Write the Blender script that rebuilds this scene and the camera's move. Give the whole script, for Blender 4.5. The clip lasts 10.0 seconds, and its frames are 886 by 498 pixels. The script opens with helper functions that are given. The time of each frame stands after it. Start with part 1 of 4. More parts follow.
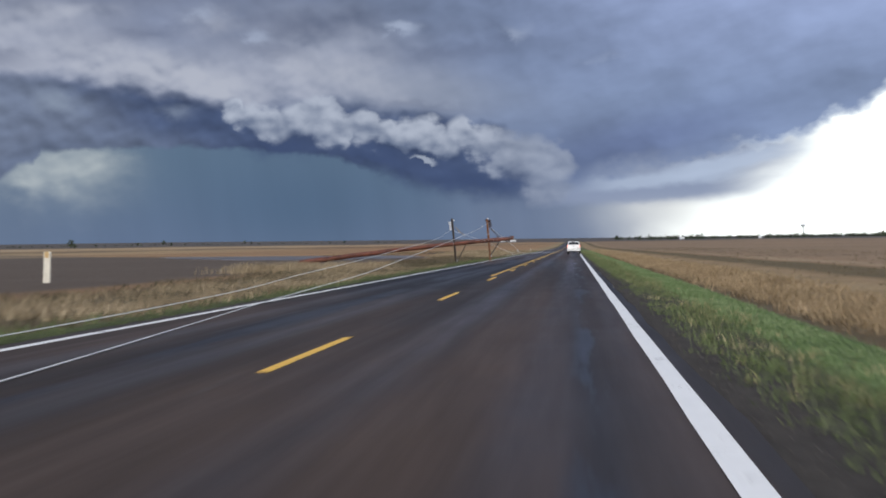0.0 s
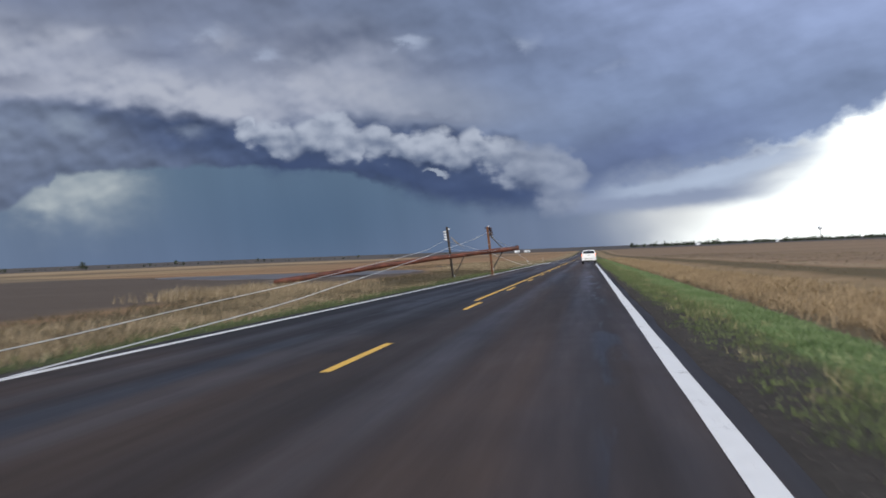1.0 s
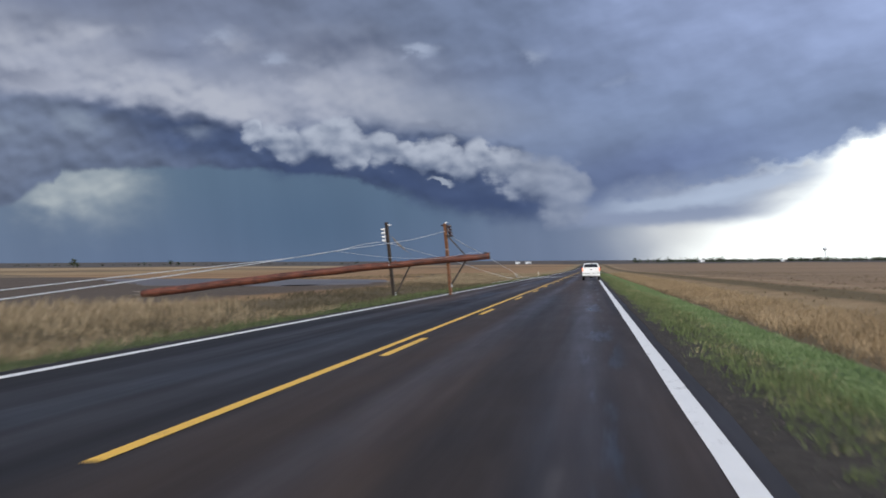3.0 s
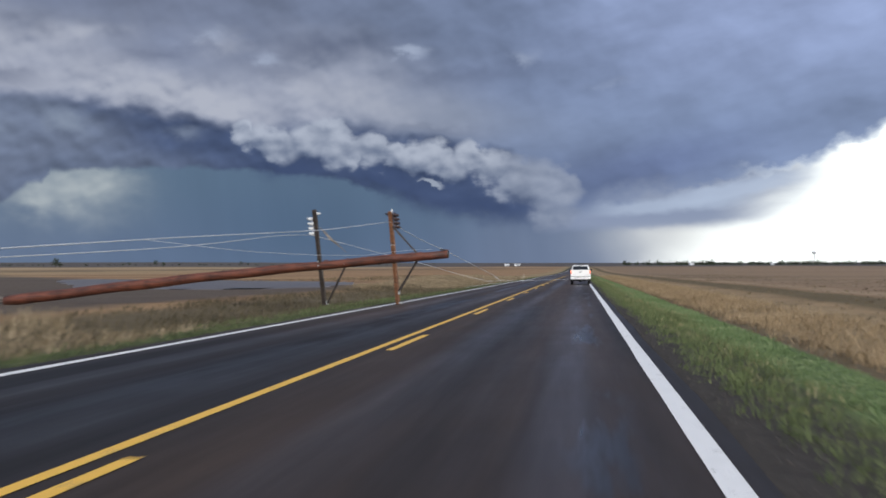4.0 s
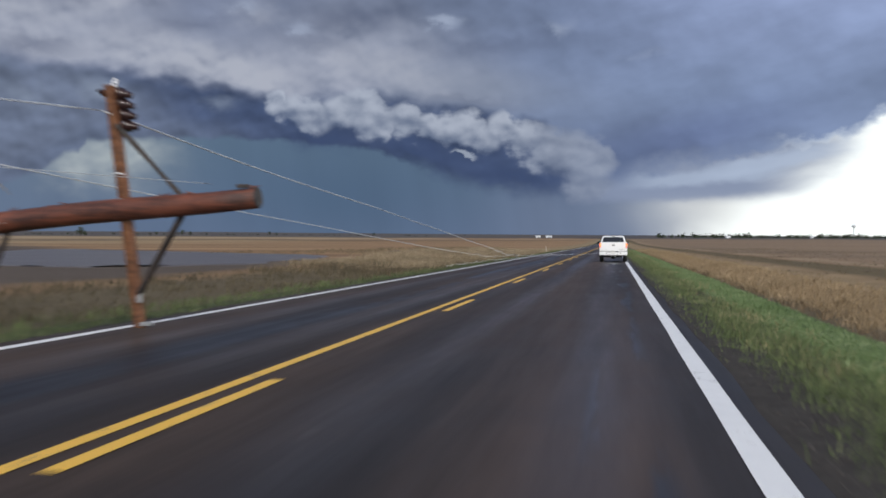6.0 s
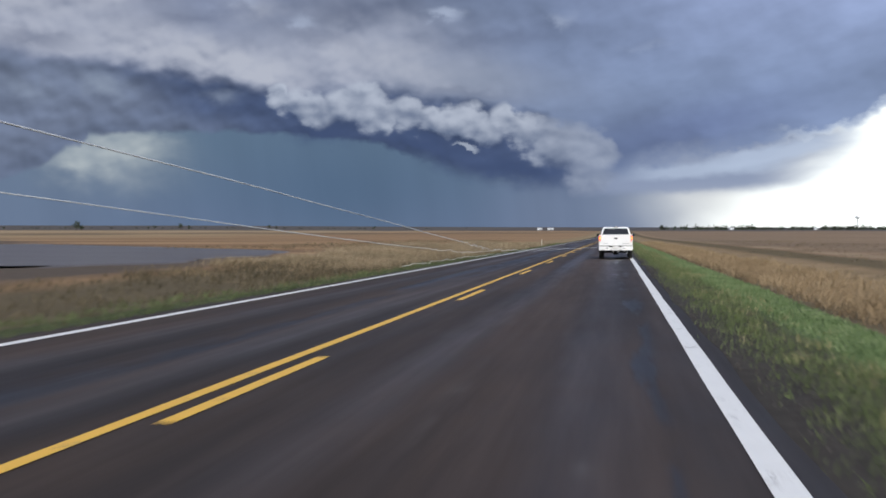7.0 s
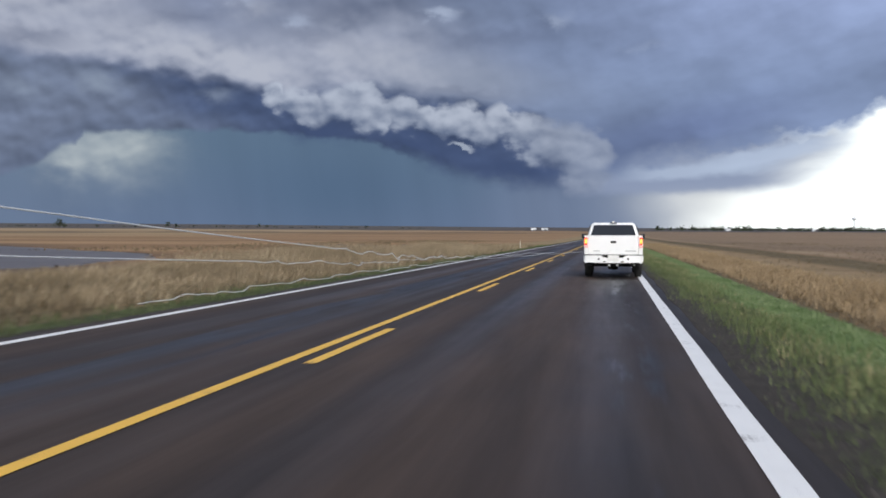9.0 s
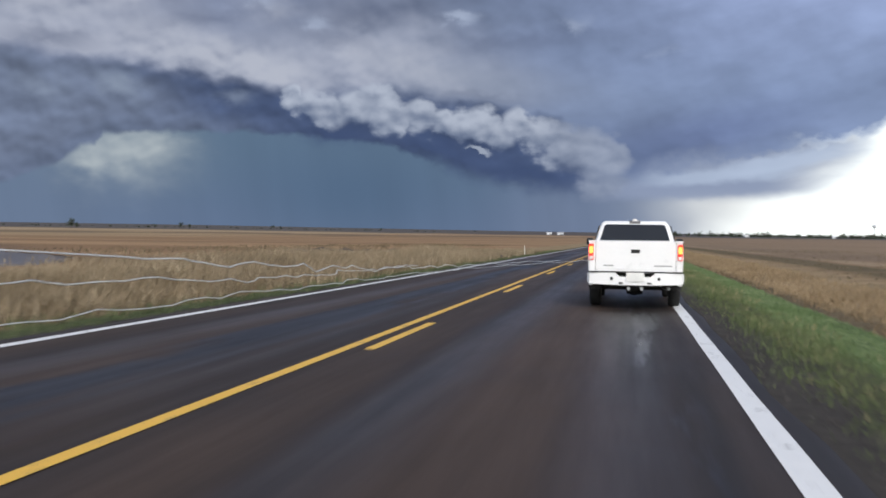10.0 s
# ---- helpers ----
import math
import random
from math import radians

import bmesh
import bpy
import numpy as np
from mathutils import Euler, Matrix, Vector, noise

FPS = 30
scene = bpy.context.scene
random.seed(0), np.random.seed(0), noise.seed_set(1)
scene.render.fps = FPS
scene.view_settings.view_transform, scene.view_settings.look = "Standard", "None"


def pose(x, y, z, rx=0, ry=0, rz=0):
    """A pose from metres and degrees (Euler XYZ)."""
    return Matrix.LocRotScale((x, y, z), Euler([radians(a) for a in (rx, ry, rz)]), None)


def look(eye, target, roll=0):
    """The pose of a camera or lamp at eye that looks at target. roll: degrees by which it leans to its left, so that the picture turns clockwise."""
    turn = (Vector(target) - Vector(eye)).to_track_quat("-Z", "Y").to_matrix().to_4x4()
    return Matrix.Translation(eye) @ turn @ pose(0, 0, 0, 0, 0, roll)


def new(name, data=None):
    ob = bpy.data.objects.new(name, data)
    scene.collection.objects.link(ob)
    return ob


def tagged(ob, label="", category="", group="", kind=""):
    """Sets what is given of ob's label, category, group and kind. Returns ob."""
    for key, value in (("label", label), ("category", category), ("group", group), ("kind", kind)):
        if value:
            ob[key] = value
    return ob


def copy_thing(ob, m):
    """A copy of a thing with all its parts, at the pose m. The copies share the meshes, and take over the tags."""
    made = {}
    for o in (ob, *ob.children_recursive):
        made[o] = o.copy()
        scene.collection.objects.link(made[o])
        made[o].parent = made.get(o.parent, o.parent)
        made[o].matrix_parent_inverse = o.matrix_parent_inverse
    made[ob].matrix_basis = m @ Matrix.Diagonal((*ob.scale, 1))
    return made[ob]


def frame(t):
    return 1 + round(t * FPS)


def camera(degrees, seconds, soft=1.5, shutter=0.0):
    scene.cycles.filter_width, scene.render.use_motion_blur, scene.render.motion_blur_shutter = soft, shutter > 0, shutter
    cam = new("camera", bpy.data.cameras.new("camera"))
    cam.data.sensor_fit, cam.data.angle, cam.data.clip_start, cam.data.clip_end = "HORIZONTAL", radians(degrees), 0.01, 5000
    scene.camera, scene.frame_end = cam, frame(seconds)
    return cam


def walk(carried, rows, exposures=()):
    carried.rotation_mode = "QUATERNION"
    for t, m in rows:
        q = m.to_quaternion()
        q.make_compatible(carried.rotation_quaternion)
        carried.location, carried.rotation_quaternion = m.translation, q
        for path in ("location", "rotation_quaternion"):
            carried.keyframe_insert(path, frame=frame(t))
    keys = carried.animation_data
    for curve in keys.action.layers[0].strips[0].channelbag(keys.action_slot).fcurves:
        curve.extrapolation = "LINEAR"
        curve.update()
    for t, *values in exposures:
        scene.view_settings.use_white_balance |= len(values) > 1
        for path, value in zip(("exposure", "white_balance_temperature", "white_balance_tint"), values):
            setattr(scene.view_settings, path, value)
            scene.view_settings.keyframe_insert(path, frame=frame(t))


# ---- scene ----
cam = camera(47.07, 10.0, soft=1.7, shutter=0.5)
walk(cam, [
    (0.0, pose(2.801, -14.409, 1.098, 89.926, 1.022, 7.318)),
    (0.5, pose(2.785, -9.080, 1.116, 90.756, 1.254, 7.350)),
    (1.0, pose(2.809, -3.765, 1.125, 90.646, 2.520, 8.159)),
    (1.5, pose(2.788, 1.611, 1.132, 90.638, 2.131, 8.831)),
    (2.0, pose(2.798, 6.939, 1.148, 90.676, 1.860, 9.120)),
    (2.5, pose(2.787, 12.236, 1.155, 91.079, 1.119, 8.828)),
    (4.0, pose(2.775, 28.521, 1.159, 91.237, 0.335, 7.670)),
    (4.5, pose(2.789, 33.988, 1.162, 91.779, 0.283, 7.557)),
    (5.0, pose(2.778, 39.584, 1.174, 92.217, 0.528, 7.623)),
    (5.5, pose(2.795, 45.138, 1.173, 91.378, 1.118, 10.011)),
    (6.0, pose(2.804, 50.707, 1.165, 89.623, -0.056, 9.497)),
    (7.5, pose(2.787, 66.957, 1.185, 89.217, 0.293, 9.606)),
    (8.0, pose(2.749, 72.276, 1.182, 89.625, 0.113, 9.180)),
    (8.5, pose(2.745, 77.658, 1.188, 89.526, -0.202, 9.354)),
    (9.0, pose(2.734, 82.945, 1.189, 89.207, -0.101, 9.358)),
    (9.5, pose(2.723, 88.340, 1.189, 89.152, -0.288, 9.587)),
    (10.0, pose(2.668, 93.763, 1.187, 89.392, -0.680, 10.269)),
], [(0, 0.18), (4.5, 0.15), (5.0, -0.12), (5.6, -0.12), (6.2, 0.15), (7.5, 0.22), (10, 0.22)])


# ---- node arithmetic ----
class Sock:
    """A number in a node tree that adds, multiplies and so on by making Math nodes."""

    def __init__(self, tree, out):
        self.tree, self.out = tree, out

    def do(self, op, *others):
        node = self.tree.nodes.new("ShaderNodeMath")
        node.operation = op
        for slot, v in zip(node.inputs, (self, *others)):
            if isinstance(v, Sock):
                self.tree.links.new(v.out, slot)
            else:
                slot.default_value = v
        return Sock(self.tree, node.outputs[0])

    def __add__(self, o): return self.do("ADD", o)
    def __radd__(self, o): return self.do("ADD", o)
    def __sub__(self, o): return self.do("SUBTRACT", o)
    def __rsub__(self, o): return (self * -1).do("ADD", o)
    def __mul__(self, o): return self.do("MULTIPLY", o)
    def __rmul__(self, o): return self.do("MULTIPLY", o)
    def __truediv__(self, o): return self.do("DIVIDE", o)

    def step(self, a, b):
        """0 below a, 1 above b, smooth between (a may be above b)."""
        node = self.tree.nodes.new("ShaderNodeMapRange")
        node.interpolation_type = "SMOOTHSTEP"
        self.tree.links.new(self.out, node.inputs[0])
        lo, hi = (a, b) if a < b else (b, a)
        node.inputs[1].default_value, node.inputs[2].default_value = lo, hi
        node.inputs[3].default_value, node.inputs[4].default_value = (0, 1) if a < b else (1, 0)
        return Sock(self.tree, node.outputs[0])


def vec(x, y, z=0.0):
    tree = x.tree
    node = tree.nodes.new("ShaderNodeCombineXYZ")
    for slot, v in zip(node.inputs, (x, y, z)):
        if isinstance(v, Sock):
            tree.links.new(v.out, slot)
        else:
            slot.default_value = v
    return Sock(tree, node.outputs[0])


def fbm(v, scale=1.0, detail=4.0, rough=0.5, warp=0.0):
    node = v.tree.nodes.new("ShaderNodeTexNoise")
    v.tree.links.new(v.out, node.inputs["Vector"])
    node.inputs["Scale"].default_value, node.inputs["Detail"].default_value = scale, detail
    node.inputs["Roughness"].default_value, node.inputs["Distortion"].default_value = rough, warp
    return Sock(v.tree, node.outputs["Fac"])


def blend(f, a, b):
    """Colour a where f is 0, b where it is 1. Colours are triples (linear) or sockets."""
    node = f.tree.nodes.new("ShaderNodeMix")
    node.data_type = "RGBA"
    f.tree.links.new(f.out, node.inputs["Factor"])
    for slot, v in ((node.inputs[6], a), (node.inputs[7], b)):
        if isinstance(v, Sock):
            f.tree.links.new(v.out, slot)
        else:
            slot.default_value = (*v, 1)
    return Sock(f.tree, node.outputs[2])


def tint(c, f):
    """Colour c times the number f."""
    node = f.tree.nodes.new("ShaderNodeMix")
    node.data_type, node.blend_type = "RGBA", "MULTIPLY"
    node.inputs["Factor"].default_value = 1
    f.tree.links.new(vec(f, f, f).out, node.inputs[7])
    if isinstance(c, Sock):
        f.tree.links.new(c.out, node.inputs[6])
    else:
        node.inputs[6].default_value = (*c, 1)
    return Sock(f.tree, node.outputs[2])


def srgb(r, g, b):
    """Linear colour from display values of 0 to 255."""
    return tuple((c / 255 / 12.92) if c < 10 else ((c / 255 + 0.055) / 1.055) ** 2.4 for c in (r, g, b))


# ---- sky and sun ----
def storm_sky():
    world = bpy.data.worlds.new("storm_sky")
    scene.world = world
    world.use_nodes = True
    tree = world.node_tree
    coord = tree.nodes.new("ShaderNodeTexCoord")
    split = tree.nodes.new("ShaderNodeSeparateXYZ")
    tree.links.new(coord.outputs["Generated"], split.inputs[0])
    dx, dy, dz = (Sock(tree, o) for o in split.outputs)
    u0 = dx.do("ARCTAN2", dy) * 57.296          # degrees to the right of the road's line
    v0 = dz.do("ARCSINE") * 57.296              # degrees above the level

    def hue(r, g, b):
        return tuple(c * k for c, k in zip(srgb(r, g, b), (0.885, 0.945, 0.965)))

    def profile(points, at):
        """Height of a cloud edge over the bearing, in straight runs."""
        out = at * 0.0 + points[0][1]
        for (a, ha), (b, hb) in zip(points, points[1:]):
            out = out + ((at - a) / (b - a)).do("MAXIMUM", 0.0).do("MINIMUM", 1.0) * (hb - ha)
        return out

    big = fbm(vec(u0 * 0.10, v0 * 0.19 + u0 * 0.03, 3.7), 1.0, 3, 0.45)
    mid = fbm(vec(u0 * 0.30, v0 * 0.42 + u0 * 0.06, 8.1), 1.0, 3, 0.45)
    lump = fbm(vec(u0 * 0.62, v0 * 0.85, 1.9), 1.0, 2.4, 0.42)
    lump_up = fbm(vec(u0 * 0.62 + 0.10, v0 * 0.85 + 0.30, 1.9), 1.0, 2.4, 0.42)
    fine = fbm(vec(u0, v0 * 1.4), 1.2, 4, 0.5)
    streak = fbm(vec(u0 * 0.15 + (mid - 0.5) * 0.5, v0 * 0.55 - u0 * 0.085 + (mid - 0.5) * 0.7, 4.4), 1.0, 4, 0.5)
    u = u0 + (fine - 0.5) * 1.1 + (lump - 0.5) * 0.8
    v = v0 + (lump - 0.5) * 1.1 + (fine - 0.5) * 0.7

    def blob(cu, cv, su, sv, lean=0.0, a=None, b=None):
        """A soft round patch: 1 in its middle, falling off over su and sv degrees."""
        a, b = a or u, b or v
        du = (a - cu) / su
        dv = (b - cv - (a - cu) * lean) / sv
        return (du * du + dv * dv).do("MULTIPLY", -1.0).do("EXPONENT")

    # rain curtain under the storm's base
    sky = blend(v0.step(0.2, 5.5), hue(98, 112, 138), hue(92, 110, 132))
    sky = blend(blob(-15.5, 2.4, 6.5, 2.8, 0, u0, v0) * 0.7, sky, hue(78, 98, 123))
    sky = blend(u0.step(-24, -33) * 0.5, sky, hue(108, 120, 142))
    sky = blend(u0.step(-9, -3) * 0.7, sky, hue(112, 122, 146))
    shafts = fbm(vec(u0 * 0.42 + v0 * 0.06, v0 * 0.05), 1.0, 4, 0.5)
    sky = tint(sky, shafts * 0.24 + 0.88)
    # lit cumulus low on the left, its foot lost in rain
    glow = blob(-27.0, 5.0, 2.2, 0.9) + blob(-29.2, 4.1, 1.3, 0.65) * 0.65 + blob(-26.6, 3.9, 2.4, 1.5) * 0.35 + blob(-28.8, 3.9, 2.2, 1.2) * 0.35
    glow = glow.do("MINIMUM", 1.0) * ((lump - lump_up) * 1.2 + (lump - 0.5) * 0.4 + 0.86)
    sky = blend((glow * 0.66).do("MAXIMUM", 0.0).do("MINIMUM", 0.9), sky, hue(186, 189, 190))

    # clearing on the right, whitest away from the rain
    low = blend((u0 + v0 * 0.5 + (mid - 0.5) * 2.0).step(-0.3, 7.5), hue(136, 144, 165), hue(222, 219, 218))
    low = blend((u0 - v0 * 1.2 + (mid - 0.5) * 2.5).step(1.5, 8.5), low, hue(285, 283, 278))
    sky = blend((u0 + (mid - 0.5) * 2.0 + v0 * 0.3).step(-2.5, 4.5), sky, low)
    sky = blend(v0.step(1.9, 3.0) * (u0 - v0 * 1.2 + (streak - 0.5) * 5.0).step(8.0, 3.0) * u0.step(-2.5, 0.5) * 0.85, sky, hue(122, 133, 162))
    # long low bars of cloud across the clearing
    bar_v = v0 + (streak - 0.5) * 0.9 + (fine - 0.5) * 0.35
    bar = (bar_v - 2.85 - (u0 - 3.0) * 0.03).do("ABSOLUTE").step(0.75, 0.15) * u0.step(11.5, 6.5) * u0.step(-3, 0.5)
    sky = blend(bar * 0.85, sky, hue(140, 148, 172))
    bar = (bar_v - 3.65 - (u0 - 6.0) * 0.05).do("ABSOLUTE").step(0.55, 0.10) * u0.step(10.5, 7.0) * u0.step(-0.5, 3.0)
    sky = blend(bar * 0.8, sky, hue(170, 179, 200))
    bar = (bar_v - 4.35 - (u0 - 8.5) * 0.16).do("ABSOLUTE").step(0.65, 0.15) * u0.step(14.0, 9.5) * u0.step(3.5, 7.0)
    sky = blend(bar * 0.8, sky, hue(178, 187, 208))

    # the deck of cloud above, its lower edge falling from either side to the middle
    edge = profile(((-45, 0.5), (-34, 2.6), (-31.2, 3.7), (-29.9, 4.7), (-29.2, 4.75), (-28.8, 5.35), (-25.7, 5.6), (-21.2, 5.75), (-17.3, 5.45), (-13.5, 5.25),
                    (-11.5, 4.5), (-9.0, 3.3), (-6.0, 2.8), (-2.5, 2.7), (-0.6, 3.2), (1.5, 3.9), (6.8, 4.75), (9.5, 5.15), (12.2, 5.7), (13.2, 6.3), (15.0, 6.9), (20, 10), (32, 16)), u0 + (fine - 0.5) * 0.8)
    right = u0.step(-2, 3)
    east = (u0 + (mid - 0.5) * 8.0).step(-11, 8)
    torn = (lump - 0.5) * 0.9 + (fine - 0.5) * 0.7
    depth = v0 - edge + torn * (right * 0.8 + 0.6) + (streak - 0.5) * right * 1.2
    middle = u0.step(-12.5, -9.5) * u0.step(7.5, 3.0)
    above = depth.step(-0.18, 0.22) * (1.0 - middle) + depth.step(-0.5, 0.9) * middle
    deck = blend(u0.step(-26, 2), hue(116, 122, 144), hue(109, 120, 147))
    deck = blend(v0.step(7.0, 13.5) * east, deck, hue(128, 138, 169))
    tone = (big - 0.5) * 0.7 + (mid - 0.5) * (0.55 - east * 0.1) + (lump - 0.5) * east * 0.22 + (lump - lump_up) * (0.32 - east * 0.2) + (streak - 0.5) * (east * 0.62 + 0.12) + (fine - 0.5) * 0.09 + 1.05 + east * 0.28
    deck = tint(deck, tone)
    deck = blend(blob(3.8, 5.7, 6.0, 1.5, 0.18, u0, v0) * 0.7, deck, tint(hue(88, 98, 131), tone))
    deck = blend(blob(0.5, 4.2, 2.2, 1.6, 0.0, u0, v0) * 0.55, deck, hue(90, 102, 134))
    # paler upper cloud that leans down to the right, cut off below by the dark belt
    top = profile(((-40, 9.9), (-33, 9.7), (-30, 9.3), (-27.5, 9.3), (-24.5, 8.9), (-21.0, 8.4), (-18.0, 8.0), (-15.0, 8.4), (-12.0, 8.1), (-9.0, 7.4), (-5, 7.2), (-1, 5.4), (3, 4.6)), u0 + (lump - 0.5) * 1.6)
    rise = v0 - top + (mid - 0.5) * 1.5 + (lump - 0.5) * 0.8 + (fine - 0.5) * 0.35
    pale = rise.step(-0.35, 0.75) * (rise + (big - 0.5) * 6.0).step(5.5, 0.8) * u0.step(-3, -13)
    pale = pale * ((lump - lump_up) * 1.1 + (mid - 0.5) * 1.5 + (big - 0.5) * 1.2 + 0.72)
    deck = blend((pale * 1.05).do("MAXIMUM", 0.0).do("MINIMUM", 0.95), deck, hue(171, 172, 187))
    heaps = blob(-24.5, 10.1, 3.6, 0.9, -0.12) + blob(-19.8, 9.1, 2.4, 0.75, -0.25) + blob(-31.6, 11.9, 2.2, 0.7) * 0.8 + blob(-27.5, 12.7, 2.6, 0.5, 0.1) * 0.6 + blob(-13.5, 9.9, 3.0, 0.8, -0.1) * 0.6 + blob(-20.0, 12.4, 1.6, 0.6) * 0.5
    deck = blend((heaps * ((lump - lump_up) * 2.2 + (fine - 0.5) * 0.4 + 0.62)).do("MAXIMUM", 0.0).do("MINIMUM", 0.8), deck, hue(178, 178, 190))
    hollows = blob(-31.5, 10.2, 2.2, 0.55, -0.05) + blob(-23.5, 11.7, 2.6, 0.4, 0.1) * 0.7 + blob(-14.5, 12.4, 3.4, 0.7, 0.05) * 0.8 + blob(-16.5, 10.9, 2.0, 0.4, -0.1) * 0.6 + blob(-6.5, 10.9, 4.0, 0.6, 0.1) * 0.7 + blob(-8.5, 7.9, 2.6, 0.35, -0.1) * 0.8
    deck = blend((hollows * 0.55).do("MINIMUM", 0.7), deck, hue(90, 97, 121))
    haze = blob(-7.5, 8.7, 5.5, 1.2, -0.1, u0, v0)
    deck = blend(haze * 0.45, deck, hue(139, 144, 160))
    # dark belt under it
    belt = (rise + 0.1).step(0.35, -0.5) * u0.step(-1.0, -3.5)
    navy = blend((u0 + (v0 - 7.0) * 1.5 + (mid - 0.5) * 5.0).step(-28.5, -20.5), hue(107, 115, 137), hue(66, 78, 108))
    navy = blend((v0 - edge).step(1.6, 0.1) * u0.step(-16, -24) * 0.5, navy, hue(92, 102, 126))
    navy = tint(navy, (lump - lump_up) * 1.1 + (mid - 0.5) * 0.7 + 1.0)
    deck = blend(belt * 0.95, deck, navy)
    knob = blob(-28.0, 8.0, 1.3, 0.65, -0.25) + blob(-31.8, 7.7, 1.3, 0.6, -0.1) * 0.8 + blob(-22.0, 7.6, 0.9, 0.35) * 0.7
    deck = blend((knob * ((lump - lump_up) * 2.0 + 0.75)).do("MAXIMUM", 0.0) * 0.75, deck, hue(136, 144, 162))
    sky = blend(above, sky, deck)
    # lit ends of the layers along the clearing
    rag = depth + (fine - 0.5) * 0.5
    rag = rag.step(-0.35, 0.0) * rag.step(0.6, 0.1) * u0.step(7.5, 11)
    sky = blend(rag * 0.55, sky, hue(204, 210, 224))

    # heaped white cloud along the storm's front: round heads, and the same a little way towards the light
    ha, hb = u0 + (fine - 0.5) * 0.9 + (lump - 0.5) * 1.5, v0 + (fine - 0.5) * 0.7 + (lump - 0.5) * 1.0

    def front(du=0.0, dv=0.0):
        a, b = ha + du, hb + dv
        out = None
        for cu, cv, r in ((-18.9, 7.65, 0.6), (-17.7, 7.3, 0.85), (-16.6, 6.95, 0.95), (-15.2, 7.25, 0.95), (-14.1, 7.6, 1.0), (-13.4, 6.8, 1.1), (-12.9, 6.2, 0.6),
                          (-11.6, 6.85, 0.9), (-10.3, 6.45, 0.8), (-9.3, 6.3, 0.85), (-8.2, 6.35, 0.95), (-7.2, 5.75, 0.85), (-6.1, 6.4, 0.9), (-5.0, 5.8, 0.95),
                          (-3.6, 5.1, 1.2), (-2.1, 4.8, 1.25), (-1.0, 4.4, 0.95), (-1.5, 3.3, 1.05)):
            p, q = (a - cu) / (r * 1.28), (b - cv) / (r * 1.1)
            h = 1.0 - (p * p + q * q)
            out = h if out is None else out.do("SMOOTH_MAX", h, 0.5)
        return out.do("MAXIMUM", -1.0)
    heap = front()
    slope = heap - front(0.10, 0.34)
    soft = u0.step(-5.6, -3.0)
    body = heap.step(-0.15, 0.62) * (1.0 - soft) + heap.step(-0.6, 0.8) * soft * 0.85
    lit = slope * 0.36 + (lump - lump_up) * 1.2 + (fine - 0.5) * 0.3 + (hb - 6.2 + (u0 + 10.0) * 0.17) * 0.10 + 0.50
    lit = lit.step(-0.1, 1.05)
    cloud = blend(lit, hue(97, 108, 134), hue(182, 185, 199))
    cloud = blend(soft * 0.5, cloud, hue(144, 150, 169))
    sky = blend(body * 0.9, sky, cloud)
    # dark ragged foot below the heads, scud and small bright wisps
    foot = blob(-16.2, 5.75, 2.0, 0.5, -0.05) + blob(-10.8, 5.2, 2.4, 0.55, -0.28) + blob(-5.2, 3.7, 2.8, 0.8, -0.22)
    sky = blend((foot * 0.8).do("MINIMUM", 0.8) * (1.0 - body), sky, hue(66, 79, 112))
    scud = (blob(-8.3, 4.95, 0.9, 0.2, -0.28) + (fine - 0.5) * 0.9).step(0.4, 0.85)
    sky = blend(scud * 0.75, sky, hue(168, 173, 188))
    wisps = blob(-9.5, 12.25, 1.2, 0.38) + blob(-2.95, 11.9, 1.0, 0.55) * 0.6 + blob(-17.4, 11.75, 1.0, 0.35) * 0.7 + blob(1.7, 10.3, 1.8, 0.4, 0.15) * 0.35 + blob(-20.5, 12.8, 1.0, 0.6) * 0.6
    sky = blend((wisps + (fine - 0.5) * 0.4).step(0.10, 1.1) * 0.75, sky, hue(170, 177, 198))

    # open daylight sky behind the storm
    day = tree.nodes.new("ShaderNodeTexSky")
    day.sky_type, day.sun_disc = "NISHITA", False
    day.sun_elevation, day.sun_rotation = radians(34), radians(155)
    veil = blend(fbm(vec(dx, dy, dz), 2.5, 6, 0.6).step(0.35, 0.7), tint(Sock(tree, day.outputs[0]), big * 0.0 + 0.11), (1.1, 1.13, 1.2))
    sky = blend(dy.step(0.35, -0.5), sky, veil)
    back = tree.nodes["Background"]
    tree.links.new(sky.out, back.inputs[0])
    back.inputs[1].default_value = 1.0


storm_sky()
sun = new("sun", bpy.data.lights.new("sun", "SUN"))
sun.data.energy, sun.data.angle, sun.data.color = 2.0, radians(14), (1.0, 0.95, 0.88)
sun.matrix_world = look((25, -54, 40), (0, 0, 0))


# ---- materials ----
def material(name, rough=0.8, metal=0.0, spec=0.5):
    m = bpy.data.materials.new(name)
    m.use_nodes = True
    tree = m.node_tree
    shader = tree.nodes["Principled BSDF"]
    shader.inputs["Roughness"].default_value = rough
    shader.inputs["Metallic"].default_value = metal
    shader.inputs["Specular IOR Level"].default_value = spec
    return m, tree, shader


